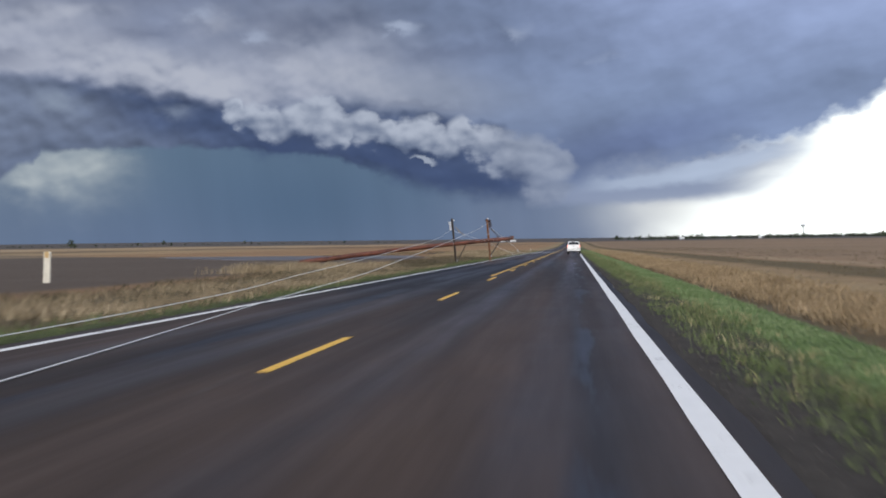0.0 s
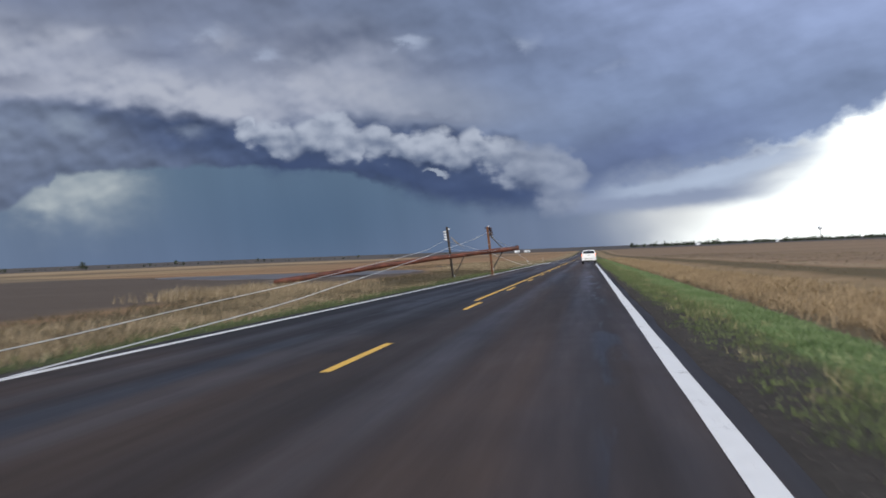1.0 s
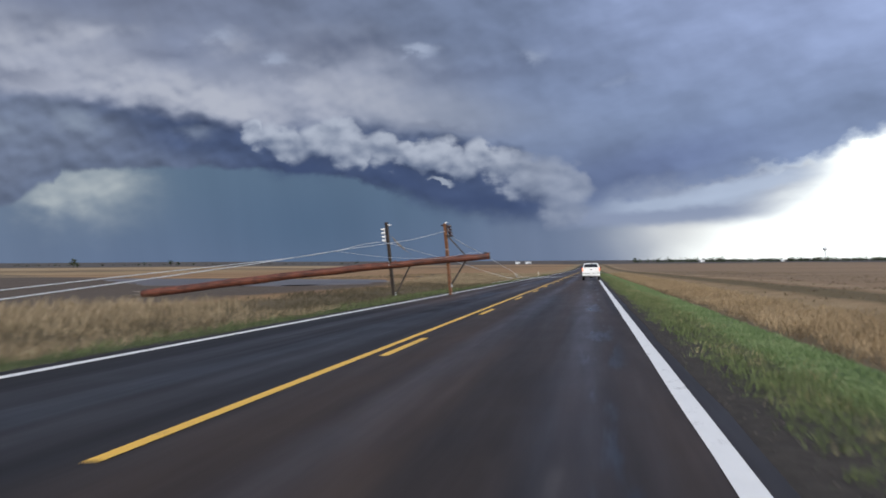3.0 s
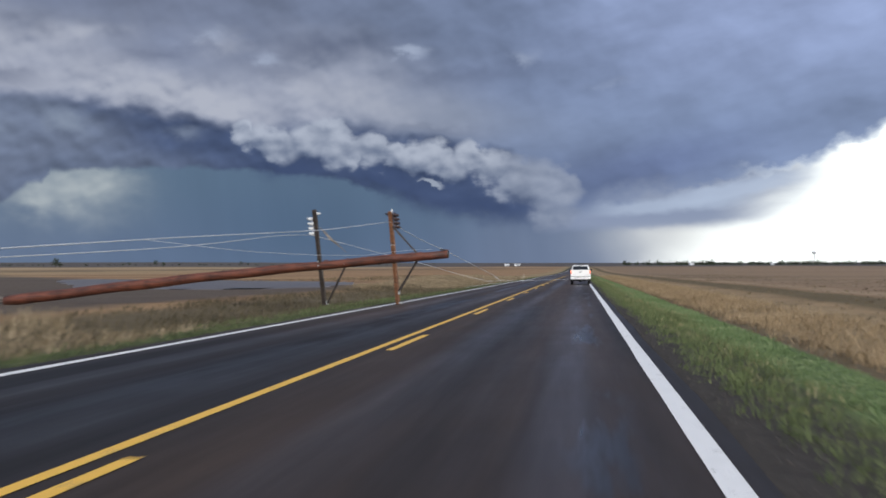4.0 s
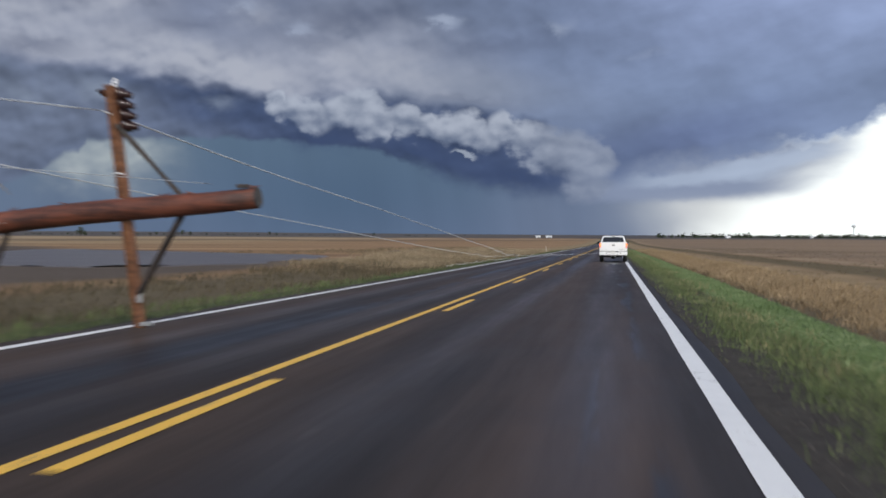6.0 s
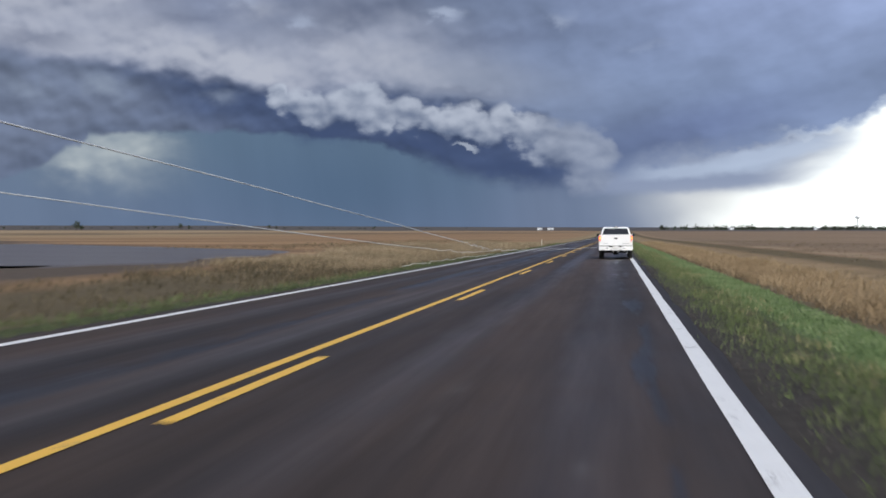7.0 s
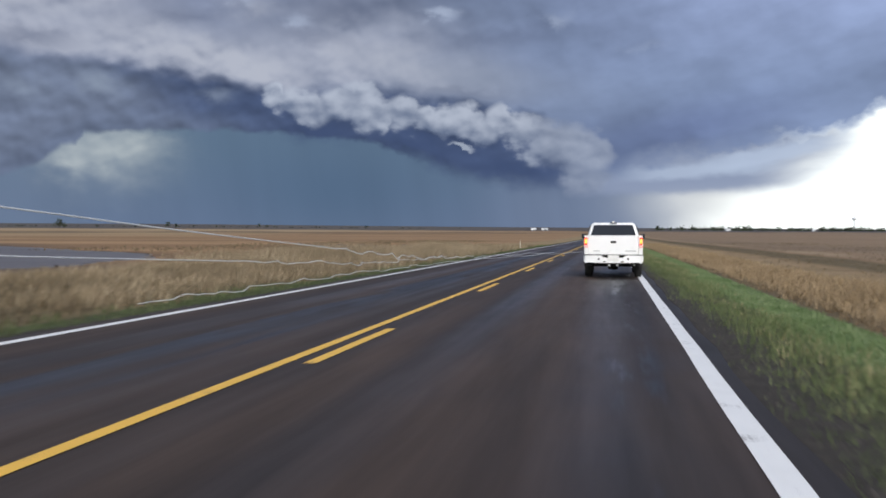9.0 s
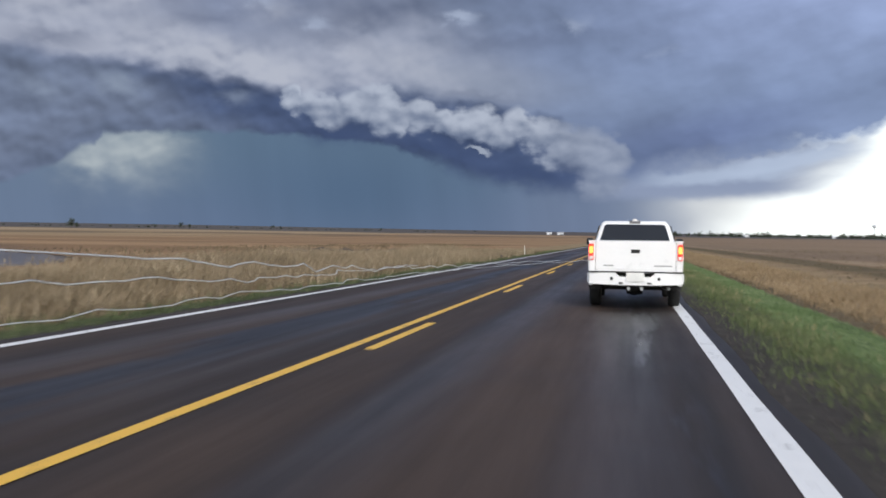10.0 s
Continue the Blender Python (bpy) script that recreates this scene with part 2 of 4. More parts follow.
def place(tree, stretch=(1, 1, 1), own=False):
    """World place, or the thing's own coordinates, as x, y, z and a stretched vector."""
    if own:
        node = tree.nodes.new("ShaderNodeTexCoord")
        out = node.outputs["Object"]
    else:
        node = tree.nodes.new("ShaderNodeNewGeometry")
        out = node.outputs["Position"]
    split = tree.nodes.new("ShaderNodeSeparateXYZ")
    tree.links.new(out, split.inputs[0])
    x, y, z = (Sock(tree, o) for o in split.outputs)
    return x, y, z, vec(x * stretch[0], y * stretch[1], z * stretch[2])


def relief(tree, shader, height, strength=0.3, depth=0.02):
    node = tree.nodes.new("ShaderNodeBump")
    node.inputs["Strength"].default_value, node.inputs["Distance"].default_value = strength, depth
    tree.links.new(height.out, node.inputs["Height"])
    tree.links.new(node.outputs[0], shader.inputs["Normal"])


def colour(shader, c):
    if isinstance(c, Sock):
        c.tree.links.new(c.out, shader.inputs["Base Color"])
    else:
        shader.inputs["Base Color"].default_value = (*c, 1)


def plain(name, c, rough=0.6, metal=0.0, vary=0.25, scale=6.0, bump=0.15):
    """A surface of one colour with dirt and grain at two scales."""
    m, tree, sh = material(name, rough, metal)
    *_, p = place(tree, own=True)
    n = fbm(p, scale, 5, 0.6)
    g = fbm(p, scale * 9, 3, 0.6)
    colour(sh, tint(c, (n - 0.5) * vary * 2 + (g - 0.5) * vary + 1.0))
    gloss = n * 0.3 + (rough - 0.12)
    tree.links.new(gloss.out, sh.inputs["Roughness"])
    relief(tree, sh, g, bump, 0.004)
    return m


def asphalt_mat():
    m, tree, sh = material("wet_asphalt")
    x, y, z, p = place(tree)
    drift = fbm(vec(x * 0.8, y * 0.03), 1.0, 4, 0.5)
    drift2 = fbm(vec(x * 1.3 + 7.0, y * 0.03), 1.0, 3, 0.5)
    blot = fbm(p, 0.5, 5, 0.6)
    grain = fbm(p, 55, 3, 0.7)
    c = blend(drift.step(0.22, 0.68), (0.0135, 0.0115, 0.0108), (0.056, 0.0375, 0.0275))
    seal = (x + 1.75 + (drift2 - 0.5) * 1.6).do("ABSOLUTE").step(0.55, 0.15) * fbm(vec(x * 0.7, y * 0.09), 1.0, 4, 0.6).step(0.37, 0.52)
    c = blend(seal * 0.85, c, (0.006, 0.008, 0.013))
    streaks = fbm(vec(x * 1.6 + 3.0, y * 0.10), 1.0, 4, 0.55).step(0.62, 0.74) * blot.step(0.45, 0.65)
    c = blend(streaks * 0.75, c, (0.085, 0.074, 0.070))
    oncoming = x.step(-0.1, -0.6) * (y + (drift - 0.5) * 60.0).step(75.0, 35.0) * (y + (blot - 0.5) * 20.0).step(0.0, 16.0)
    c = blend(oncoming * 0.8, c, (0.0085, 0.0085, 0.0100))
    tar = (x - 2.95 + (drift2 - 0.5) * 0.6).do("ABSOLUTE").step(0.30, 0.10) * fbm(vec(x * 2.0, y * 0.16, 6.0), 1.0, 4, 0.6).step(0.50, 0.60)
    c = blend(tar * 0.75, c, (0.008, 0.009, 0.012))
    c = blend((x + (blot - 0.5) * 0.05).step(3.64, 3.70) * 0.7, c, (0.013, 0.0125, 0.0135))
    scuff = fbm(vec(x * 5.0, y * 0.30, 2.0), 1.0, 4, 0.6)
    # a stretch of road a quarter darker, from about y 10 to 52
    dark_run = (y + (blot - 0.5) * 20.0).step(6.0, 14.0) * (y + (blot - 0.5) * 20.0).step(62.0, 42.0)
    c = tint(c, (grain * 0.4 + blot * 0.6 + 0.5) * ((scuff - 0.5) * 0.9 + 1.0) * (1.0 - dark_run * 0.25))
    colour(sh, c)
    tracks = ((x - 1.85).do("ABSOLUTE") - 0.78).do("ABSOLUTE").step(0.5, 0.1)
    left = ((x + 1.85).do("ABSOLUTE") - 0.78).do("ABSOLUTE").step(0.5, 0.1)
    wet = tar * 0.12 + (scuff - 0.5) * 0.12 + tracks.do("MAXIMUM", left) * 0.10 + drift2.step(0.35, 0.7) * 0.10 + seal * 0.14
    rough = 0.66 - wet * 1.3 + (blot - 0.5) * 0.15
    tree.links.new(rough.out, sh.inputs["Roughness"])
    sh.inputs["Specular IOR Level"].default_value = 0.21
    relief(tree, sh, grain + blot * 2.0, 0.12, 0.004)
    return m


def paint_mat(name, c, worn):
    m, tree, sh = material(name, 0.5)
    *_, p = place(tree)
    n = fbm(p, 3.0, 6, 0.65)
    g = fbm(p, 60, 3, 0.7)
    c = tint(c, (n - 0.5) * 0.35 + 1.0)
    colour(sh, blend((n + (g - 0.5) * 0.5).step(0.56 + worn, 0.70 + worn), c, (0.10, 0.09, 0.08)))
    relief(tree, sh, g, 0.2, 0.003)
    return m


def ground_mat():
    m, tree, sh = material("prairie_soil", 0.95, spec=0.2)
    x, y, z, p = place(tree)
    n = fbm(p, 0.35, 6, 0.62)
    fine = fbm(p, 7.0, 5, 0.68)
    far = fbm(vec(x * 0.004, y * 0.03), 1.0, 6, 0.6)
    rows = fbm(vec(x * 0.012 + 5.0, y * 0.0022 + x * 0.004), 1.0, 4, 0.55)
    wob = (n - 0.5) * 1.6
    # open fields
    rust = blend(far.step(0.4, 0.62), (0.205, 0.124, 0.066), (0.310, 0.200, 0.108))
    rust = blend(rows.step(0.56, 0.64) * 0.55, rust, (0.125, 0.085, 0.055))
    olive = fbm(vec(x * 0.02, y * 0.02 + 3.0), 1.0, 5, 0.6).step(0.58, 0.72)
    rust = blend(olive * 0.5, rust, (0.13, 0.115, 0.055))
    rust = blend(x.step(6.0, 22.0) * 0.7, rust, tint((0.175, 0.128, 0.088), far * 0.5 + 0.75))
    # bare wet soil on the left before the pond
    plough = (x + 16.0 + wob * 2).step(4.5, 1.0) * (y + x * 1.32 - 101.0 + (n - 0.5) * 24 + (far - 0.5) * 40).step(15, -15) * (x + 900.0 + (far - 0.5) * 80).step(-30, 20)
    c = blend(plough, rust, tint((0.092, 0.072, 0.058), far * 0.6 + 0.7))
    tanned = (far + (y * 0.0004)).step(0.5, 0.66) * (x + 150.0).step(20, -60)
    c = blend(tanned * 0.6, c, (0.30, 0.225, 0.13))
    # straw of the verges
    straw = (x + wob).step(-12.5, -9.5) * (x + wob).step(14.0, 9.0)
    dull = (y - 100.0 + (n - 0.5) * 30).step(15.0, -15.0) * x.step(0.0, -1.0)
    c = blend(straw, c, blend(dull, blend(n.step(0.35, 0.65), (0.20, 0.145, 0.078), (0.27, 0.20, 0.115)), (0.105, 0.083, 0.050)))
    ditch = (x - 13.2 + wob * 0.5).do("ABSOLUTE").step(2.3, 0.9) * far.step(0.30, 0.45)
    c = blend(ditch * 0.85, c, (0.085, 0.068, 0.034))
    c = blend((x - 16.6 + wob * 0.5).do("ABSOLUTE").step(1.5, 0.6) * far.step(0.35, 0.55) * 0.5, c, (0.29, 0.225, 0.145))
    # shadow of the ditch past the green strip, painted into the soil colour
    ditch_shade = (x - 6.65 + wob * 0.15).do("ABSOLUTE").step(0.55, 0.2)
    c = blend(ditch_shade * 0.75, c, (0.070, 0.056, 0.034))
    # green strips by the road
    green_r = (x + wob * 0.25).step(3.9, 4.4) * (x + wob * 0.08).step(6.45, 6.25)
    green_l = (x + wob * 0.3).step(-6.0, -5.2)
    c = blend(green_r, c, blend((x + wob * 0.2).step(4.8, 5.4), (0.055, 0.058, 0.028), blend(n.step(0.4, 0.65), (0.064, 0.098, 0.035), (0.086, 0.128, 0.047))))
    c = blend(green_l * (x.step(4.0, 3.0)), c, (0.055, 0.068, 0.030))
    gravel = ((x - 4.2 + wob * 0.6).do("ABSOLUTE")).step(0.95, 0.55)
    gravel = gravel * (1.0 - (y + wob * 6.0).step(36.0, 52.0) * x.step(4.2, 4.8) * 0.8)
    gravel_l = ((x + 4.35 + wob * 0.3).do("ABSOLUTE")).step(0.5, 0.25)
    c = blend(gravel.do("MAXIMUM", gravel_l), c, blend(fine, (0.020, 0.018, 0.016), (0.062, 0.054, 0.047)))
    # earth bank that crosses beyond the bend of the wires
    bank = ((y - 163.0) + (x + 4.0) * -0.4 + wob).do("ABSOLUTE").step(3.0, 1.0) * x.step(-1.0, -5.0) * x.step(-24.0, -12.0)
    c = blend(bank * 0.85, c, (0.06, 0.042, 0.032))
    # the far rise: darker bands, then blue-grey distance haze painted into the soil
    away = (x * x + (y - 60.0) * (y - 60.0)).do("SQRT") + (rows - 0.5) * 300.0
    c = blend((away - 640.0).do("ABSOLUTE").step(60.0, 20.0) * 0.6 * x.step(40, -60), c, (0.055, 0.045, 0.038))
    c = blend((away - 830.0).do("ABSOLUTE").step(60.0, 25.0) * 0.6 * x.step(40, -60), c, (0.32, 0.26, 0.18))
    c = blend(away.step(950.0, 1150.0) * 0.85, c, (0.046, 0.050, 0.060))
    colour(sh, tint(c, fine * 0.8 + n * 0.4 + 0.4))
    relief(tree, sh, fine + n * 2.0, 0.6, 0.08)
    return m


def grass_mat(name, dark, mid, pale, scale=0.6):
    m, tree, sh = material(name, 0.7, spec=0.25)
    x, y, z, p = place(tree)
    geo = tree.nodes.new("ShaderNodeNewGeometry")
    r = Sock(tree, geo.outputs["Random Per Island"])
    n = fbm(p, scale, 5, 0.6)
    c = blend((r * 0.6 + n * 0.8 - 0.2).step(0.15, 0.5), dark, mid)
    c = blend((r * 0.7 + (n - 0.5) * 1.4).step(0.45, 0.75), c, pale)
    colour(sh, c)
    return m


def wood_mat(name, dark, pale, scale=1.0):
    m, tree, sh = material(name, 0.6)
    x, y, z, p = place(tree, (1.2 * scale, 14 * scale, 14 * scale), own=True)
    n = fbm(p, 1.0, 6, 0.65)
    *_, q = place(tree, own=True)
    blot = fbm(q, 1.7, 5, 0.6)
    g = fbm(p, 6.0, 4, 0.7)
    c = blend((n * 0.7 + blot * 0.5).step(0.42, 0.78), dark, pale)
    c = tint(c, g * 0.9 + 0.5)
    colour(sh, c)
    rough = 0.72 - blot * 0.35
    tree.links.new(rough.out, sh.inputs["Roughness"])
    relief(tree, sh, n + g * 0.6, 0.5, 0.012)
    return m


def water_mat():
    m, tree, sh = material("flood_water", 0.34, spec=0.22)
    x, y, z, p = place(tree, (1.0, 2.4, 1))
    n = fbm(p, 1.6, 4, 0.6)
    big = fbm(p, 0.06, 4, 0.6)
    colour(sh, blend(big.step(0.35, 0.65), (0.080, 0.068, 0.064), (0.110, 0.095, 0.090)))
    relief(tree, sh, n, 0.5, 0.05)
    return m


def glass_mat():
    m, tree, sh = material("dark_glass", 0.04)
    colour(sh, (0.010, 0.013, 0.020))
    sh.inputs["Specular IOR Level"].default_value = 0.35
    return m


def lamp_mat(name, c, glow):
    m, tree, sh = material(name, 0.2)
    x, y, z, p = place(tree, own=True)
    lines = (x * 260.0).do("SINE") * 0.5 + 0.5
    colour(sh, tint(c, lines * 0.3 + 0.75))
    sh.inputs["Emission Color"].default_value = (*c, 1)
    sh.inputs["Emission Strength"].default_value = glow
    return m


def leaf_mat(name, c):
    m, tree, sh = material(name, 0.8, spec=0.2)
    geo = tree.nodes.new("ShaderNodeNewGeometry")
    r = Sock(tree, geo.outputs["Random Per Island"])
    colour(sh, tint(c, r * 0.9 + 0.55))
    return m


ASPHALT = asphalt_mat()
WHITE_LINE = paint_mat("white_road_paint", (0.74, 0.74, 0.73), 0.03)
YELLOW_LINE = paint_mat("yellow_road_paint", (0.76, 0.45, 0.06), 0.02)
SOIL = ground_mat()
GREEN = grass_mat("green_grass", (0.070, 0.120, 0.042), (0.128, 0.184, 0.076), (0.215, 0.265, 0.135))
OLIVE = grass_mat("olive_grass", (0.044, 0.060, 0.022), (0.098, 0.130, 0.050), (0.165, 0.192, 0.085), 1.3)
STRAW = grass_mat("straw_grass", (0.105, 0.080, 0.050), (0.235, 0.182, 0.115), (0.43, 0.35, 0.235), 0.35)
BROWN_STRAW = grass_mat("brown_straw", (0.055, 0.044, 0.028), (0.125, 0.094, 0.056), (0.25, 0.19, 0.115), 0.3)
DULL_STRAW = grass_mat("dull_weeds", (0.032, 0.029, 0.017), (0.074, 0.061, 0.036), (0.15, 0.12, 0.072), 0.3)
DRY_GREEN = grass_mat("dry_green_stalks", (0.10, 0.10, 0.045), (0.22, 0.20, 0.10), (0.38, 0.33, 0.19))
DEEP_GREEN = grass_mat("deep_green_grass", (0.030, 0.042, 0.018), (0.065, 0.086, 0.036), (0.14, 0.155, 0.075))
RUSSET = grass_mat("russet_stems", (0.065, 0.047, 0.026), (0.140, 0.098, 0.056), (0.26, 0.19, 0.115), 0.35)
GOLD = grass_mat("golden_dry_grass", (0.125, 0.088, 0.050), (0.265, 0.190, 0.108), (0.41, 0.305, 0.185), 0.35)
RED_WOOD = wood_mat("wet_red_brown_wood", (0.040, 0.013, 0.009), (0.180, 0.057, 0.032))
ORANGE_WOOD = wood_mat("wet_orange_brown_wood", (0.085, 0.034, 0.016), (0.27, 0.115, 0.052))
GREY_WOOD = wood_mat("dark_weathered_wood", (0.014, 0.0105, 0.010), (0.058, 0.042, 0.035))
PALE_WOOD = wood_mat("splintered_wood", (0.13, 0.11, 0.095), (0.30, 0.26, 0.22))
STEEL = plain("galvanised_steel", (0.42, 0.43, 0.44), 0.45, 0.8)
WIRE = plain("bare_aluminium_wire", (0.64, 0.65, 0.66), 0.4, 0.35, 0.15)
PORCELAIN = plain("white_porcelain", (0.74, 0.75, 0.77), 0.18, 0.0, 0.12)
BROWN_GLAZE = plain("brown_glazed_porcelain", (0.030, 0.013, 0.012), 0.18, 0.0, 0.3)
WATER = water_mat()
TRUCK_PAINT = plain("white_car_paint", (0.88, 0.885, 0.89), 0.28, 0.0, 0.05, 2.0, 0.02)
BLACK_TRIM = plain("black_plastic", (0.018, 0.018, 0.019), 0.55, 0.0, 0.3)
RUBBER = plain("tyre_rubber", (0.015, 0.015, 0.015), 0.8, 0.0, 0.4, 12)
RIM = plain("grey_wheel_metal", (0.30, 0.30, 0.31), 0.4, 0.8)
GLASS = glass_mat()
TAIL_RED = lamp_mat("red_lamp_lens", (0.75, 0.05, 0.03), 0.8)
TAIL_AMBER = lamp_mat("lit_brake_lens", (1.0, 0.26, 0.05), 2.6)
TAIL_CLEAR = plain("clear_lamp_lens", (0.75, 0.72, 0.70), 0.2)
PLATE = plain("plate_metal", (0.78, 0.78, 0.76), 0.4)
POST_WHITE = plain("weathered_white_paint", (0.62, 0.58, 0.50), 0.7, 0.0, 0.3, 4)
EARTH = plain("dark_wet_earth", (0.050, 0.035, 0.027), 0.95, 0.0, 0.5, 1.2, 0.6)
GRAVEL = plain("grey_brown_gravel", (0.045, 0.040, 0.037), 0.9, 0.0, 0.5, 3.0)
REFLECTOR = plain("amber_reflector", (0.50, 0.34, 0.16), 0.3)
BARK = plain("dark_bark", (0.055, 0.045, 0.038), 0.9)
LEAF = leaf_mat("far_leaves", (0.040, 0.052, 0.030))
SHED_WALL = plain("white_sheet_metal", (0.80, 0.81, 0.83), 0.5, 0.0, 0.1, 0.5)
SHED_ROOF = plain("pale_roof_metal", (0.70, 0.72, 0.75), 0.45, 0.0, 0.15, 0.5)
TOWER_PAINT = plain("pale_tower_paint", (0.62, 0.64, 0.66), 0.6)


# ---- mesh helpers ----
def part(name, bm, mat, parent=None, label="", smooth=False):
    """Links a bmesh as one mesh object, under a thing where one is given."""
    me = bpy.data.meshes.new(name)
    bmesh.ops.recalc_face_normals(bm, faces=bm.faces[:])
    bm.to_mesh(me)
    bm.free()
    me.materials.append(mat)
    if smooth:
        me.polygons.foreach_set("use_smooth", [True] * len(me.polygons))
    ob = new(name, me)
    ob.parent = parent
    return tagged(ob, label)


def thing(name, label, category, group="", at=(0, 0, 0), turn=0):
    ob = new(name)
    ob.matrix_world = pose(*at, 0, 0, turn)
    return tagged(ob, label, category, group)


def box(size, at=(0, 0, 0), bevel=0.0, turn=None, bm=None):
    bm = bm or bmesh.new()
    m = Matrix.Translation(at) @ (turn or Matrix()) @ Matrix.Diagonal((*size, 1))
    made = bmesh.ops.create_cube(bm, size=1, matrix=m)["verts"]
    if bevel:
        edges = {e for v in made for e in v.link_edges}
        bmesh.ops.bevel(bm, geom=list(edges), offset=bevel, segments=2, profile=0.7, affect="EDGES")
    return bm


def sweep(points, radii, sides=10, bm=None, caps=True):
    """A round tube along points; radii is one number or one a point."""
    bm = bm or bmesh.new()
    points = [Vector(p) for p in points]
    if not isinstance(radii, (list, tuple)):
        radii = [radii] * len(points)
    rings = []
    for i, (p, r) in enumerate(zip(points, radii)):
        d = (points[min(i + 1, len(points) - 1)] - points[max(i - 1, 0)]).normalized()
        a = d.cross(Vector((0, 0, 1)) if abs(d.z) < 0.9 else Vector((0, 1, 0))).normalized()
        b = d.cross(a)
        rings.append([bm.verts.new(p + (a * math.cos(k * math.tau / sides) + b * math.sin(k * math.tau / sides)) * r) for k in range(sides)])
    for lo, hi in zip(rings, rings[1:]):
        for k in range(sides):
            bm.faces.new((lo[k], lo[(k + 1) % sides], hi[(k + 1) % sides], hi[k]))
    if caps:
        bm.faces.new(rings[0])
        bm.faces.new(rings[-1])
    return bm


def lathe(profile, axis_at, axis, sides=16, bm=None):
    """A turned shape: profile is (distance along the axis, radius)."""
    d = Vector(axis).normalized()
    return sweep([Vector(axis_at) + d * s for s, _ in profile], [max(r, 0.001) for _, r in profile], sides, bm)


def extrude_outline(outline, axis, lo, hi, bevel=0.0):
    """A plate: an outline in the plane across one axis ('x' takes y, z), from lo to hi."""
    bm = bmesh.new()
    def at(a, b, s):
        return {"x": (s, a, b), "y": (a, s, b), "z": (a, b, s)}[axis]
    first = [bm.verts.new(at(a, b, lo)) for a, b in outline]
    last = [bm.verts.new(at(a, b, hi)) for a, b in outline]
    bm.faces.new(first)
    bm.faces.new(last)
    n = len(outline)
    for k in range(n):
        bm.faces.new((first[k], first[(k + 1) % n], last[(k + 1) % n], last[k]))
    if bevel:
        ring = [e for f in list(bm.faces)[:2] for e in f.edges]
        bmesh.ops.bevel(bm, geom=ring, offset=bevel, segments=2, profile=0.7, affect="EDGES")
    return bm


def loft(sections, bm=None):
    """A closed skin through rings of equally many points."""
    bm = bm or bmesh.new()
    rings = [[bm.verts.new(p) for p in ring] for ring in sections]
    n = len(rings[0])
    for lo, hi in zip(rings, rings[1:]):
        for k in range(n):
            bm.faces.new((lo[k], lo[(k + 1) % n], hi[(k + 1) % n], hi[k]))
    bm.faces.new(rings[0])
    bm.faces.new(rings[-1])
    return bm


def wave(x, y, seed=0.0):
    """Smooth unevenness from -1 to 1 over metres, for arrays too."""
    return (np.sin(x * 0.73 + y * 0.31 + seed) + np.sin(x * -0.41 + y * 0.87 + seed * 2.1) + np.sin(x * 1.9 + y * 1.3 + seed * 0.7) * 0.6 + np.sin(x * 0.2 - y * 0.17 + seed * 3.3)) / 3.2


def lie(x, y):
    """Height of the land: level by the road, shallow ditches, a long rise to the horizon."""
    x, y = np.asarray(x, float), np.asarray(y, float)
    r = np.hypot(x, y - 60.0)
    bearing = np.degrees(np.arctan2(x, y - 40.0))
    rise = np.tan(np.radians(np.clip(0.47 - 0.0075 * bearing, 0.30, 0.64)))
    far = np.maximum(r - 240.0, 0)
    z = rise * far * far / (far + 250.0) + np.where(far > 0, 0.25 * np.sin(r * 0.011 + x * 0.004) * np.minimum(far / 300, 1), 0)
    xr = np.maximum(np.abs(x) - 4.0, 0)
    ditch = -0.17 * np.exp(-((xr - 3.2) / 2.2) ** 2)
    near = np.clip((np.abs(x) - 5.0) / 6.0, 0, 1) * np.exp(-r / 200)
    return z + ditch + wave(x * 0.6, y * 0.6, 1.0) * 0.06 * near - 0.03


# ---- setting: land, road, water ----
def land():
    def spread(near, far, step, grow):
        out, s = list(np.arange(0, near, step)), step
        v = near
        while v < far:
            out.append(v)
            s *= grow
            v += s
        return np.array(out + [far])
    side = spread(24, 4600, 0.8, 1.12)
    xs = np.concatenate([-side[:0:-1], side])
    ahead = spread(260, 4700, 2.0, 1.07)
    ys = np.concatenate([-spread(60, 2500, 4.0, 1.35)[:0:-1], ahead])
    gx, gy = np.meshgrid(xs, ys)
    gz = lie(gx, gy)
    keep = np.abs(gx) < 3.9
    gz = np.where(keep, np.minimum(gz, -0.06 + np.maximum(gz, 0)), gz)
    nx, ny = len(xs), len(ys)
    verts = np.stack([gx, gy, gz], -1).reshape(-1, 3)
    i = np.arange(ny - 1)[:, None] * nx + np.arange(nx - 1)[None]
    quads = np.stack([i, i + 1, i + nx + 1, i + nx], -1).reshape(-1, 4)
    me = bpy.data.meshes.new("ground")
    me.from_pydata(verts.tolist(), [], quads.tolist())
    me.polygons.foreach_set("use_smooth", [True] * len(me.polygons))
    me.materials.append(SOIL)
    return tagged(new("ground", me), "flat brown and straw-coloured prairie fields after rain", "ground", kind="structure")


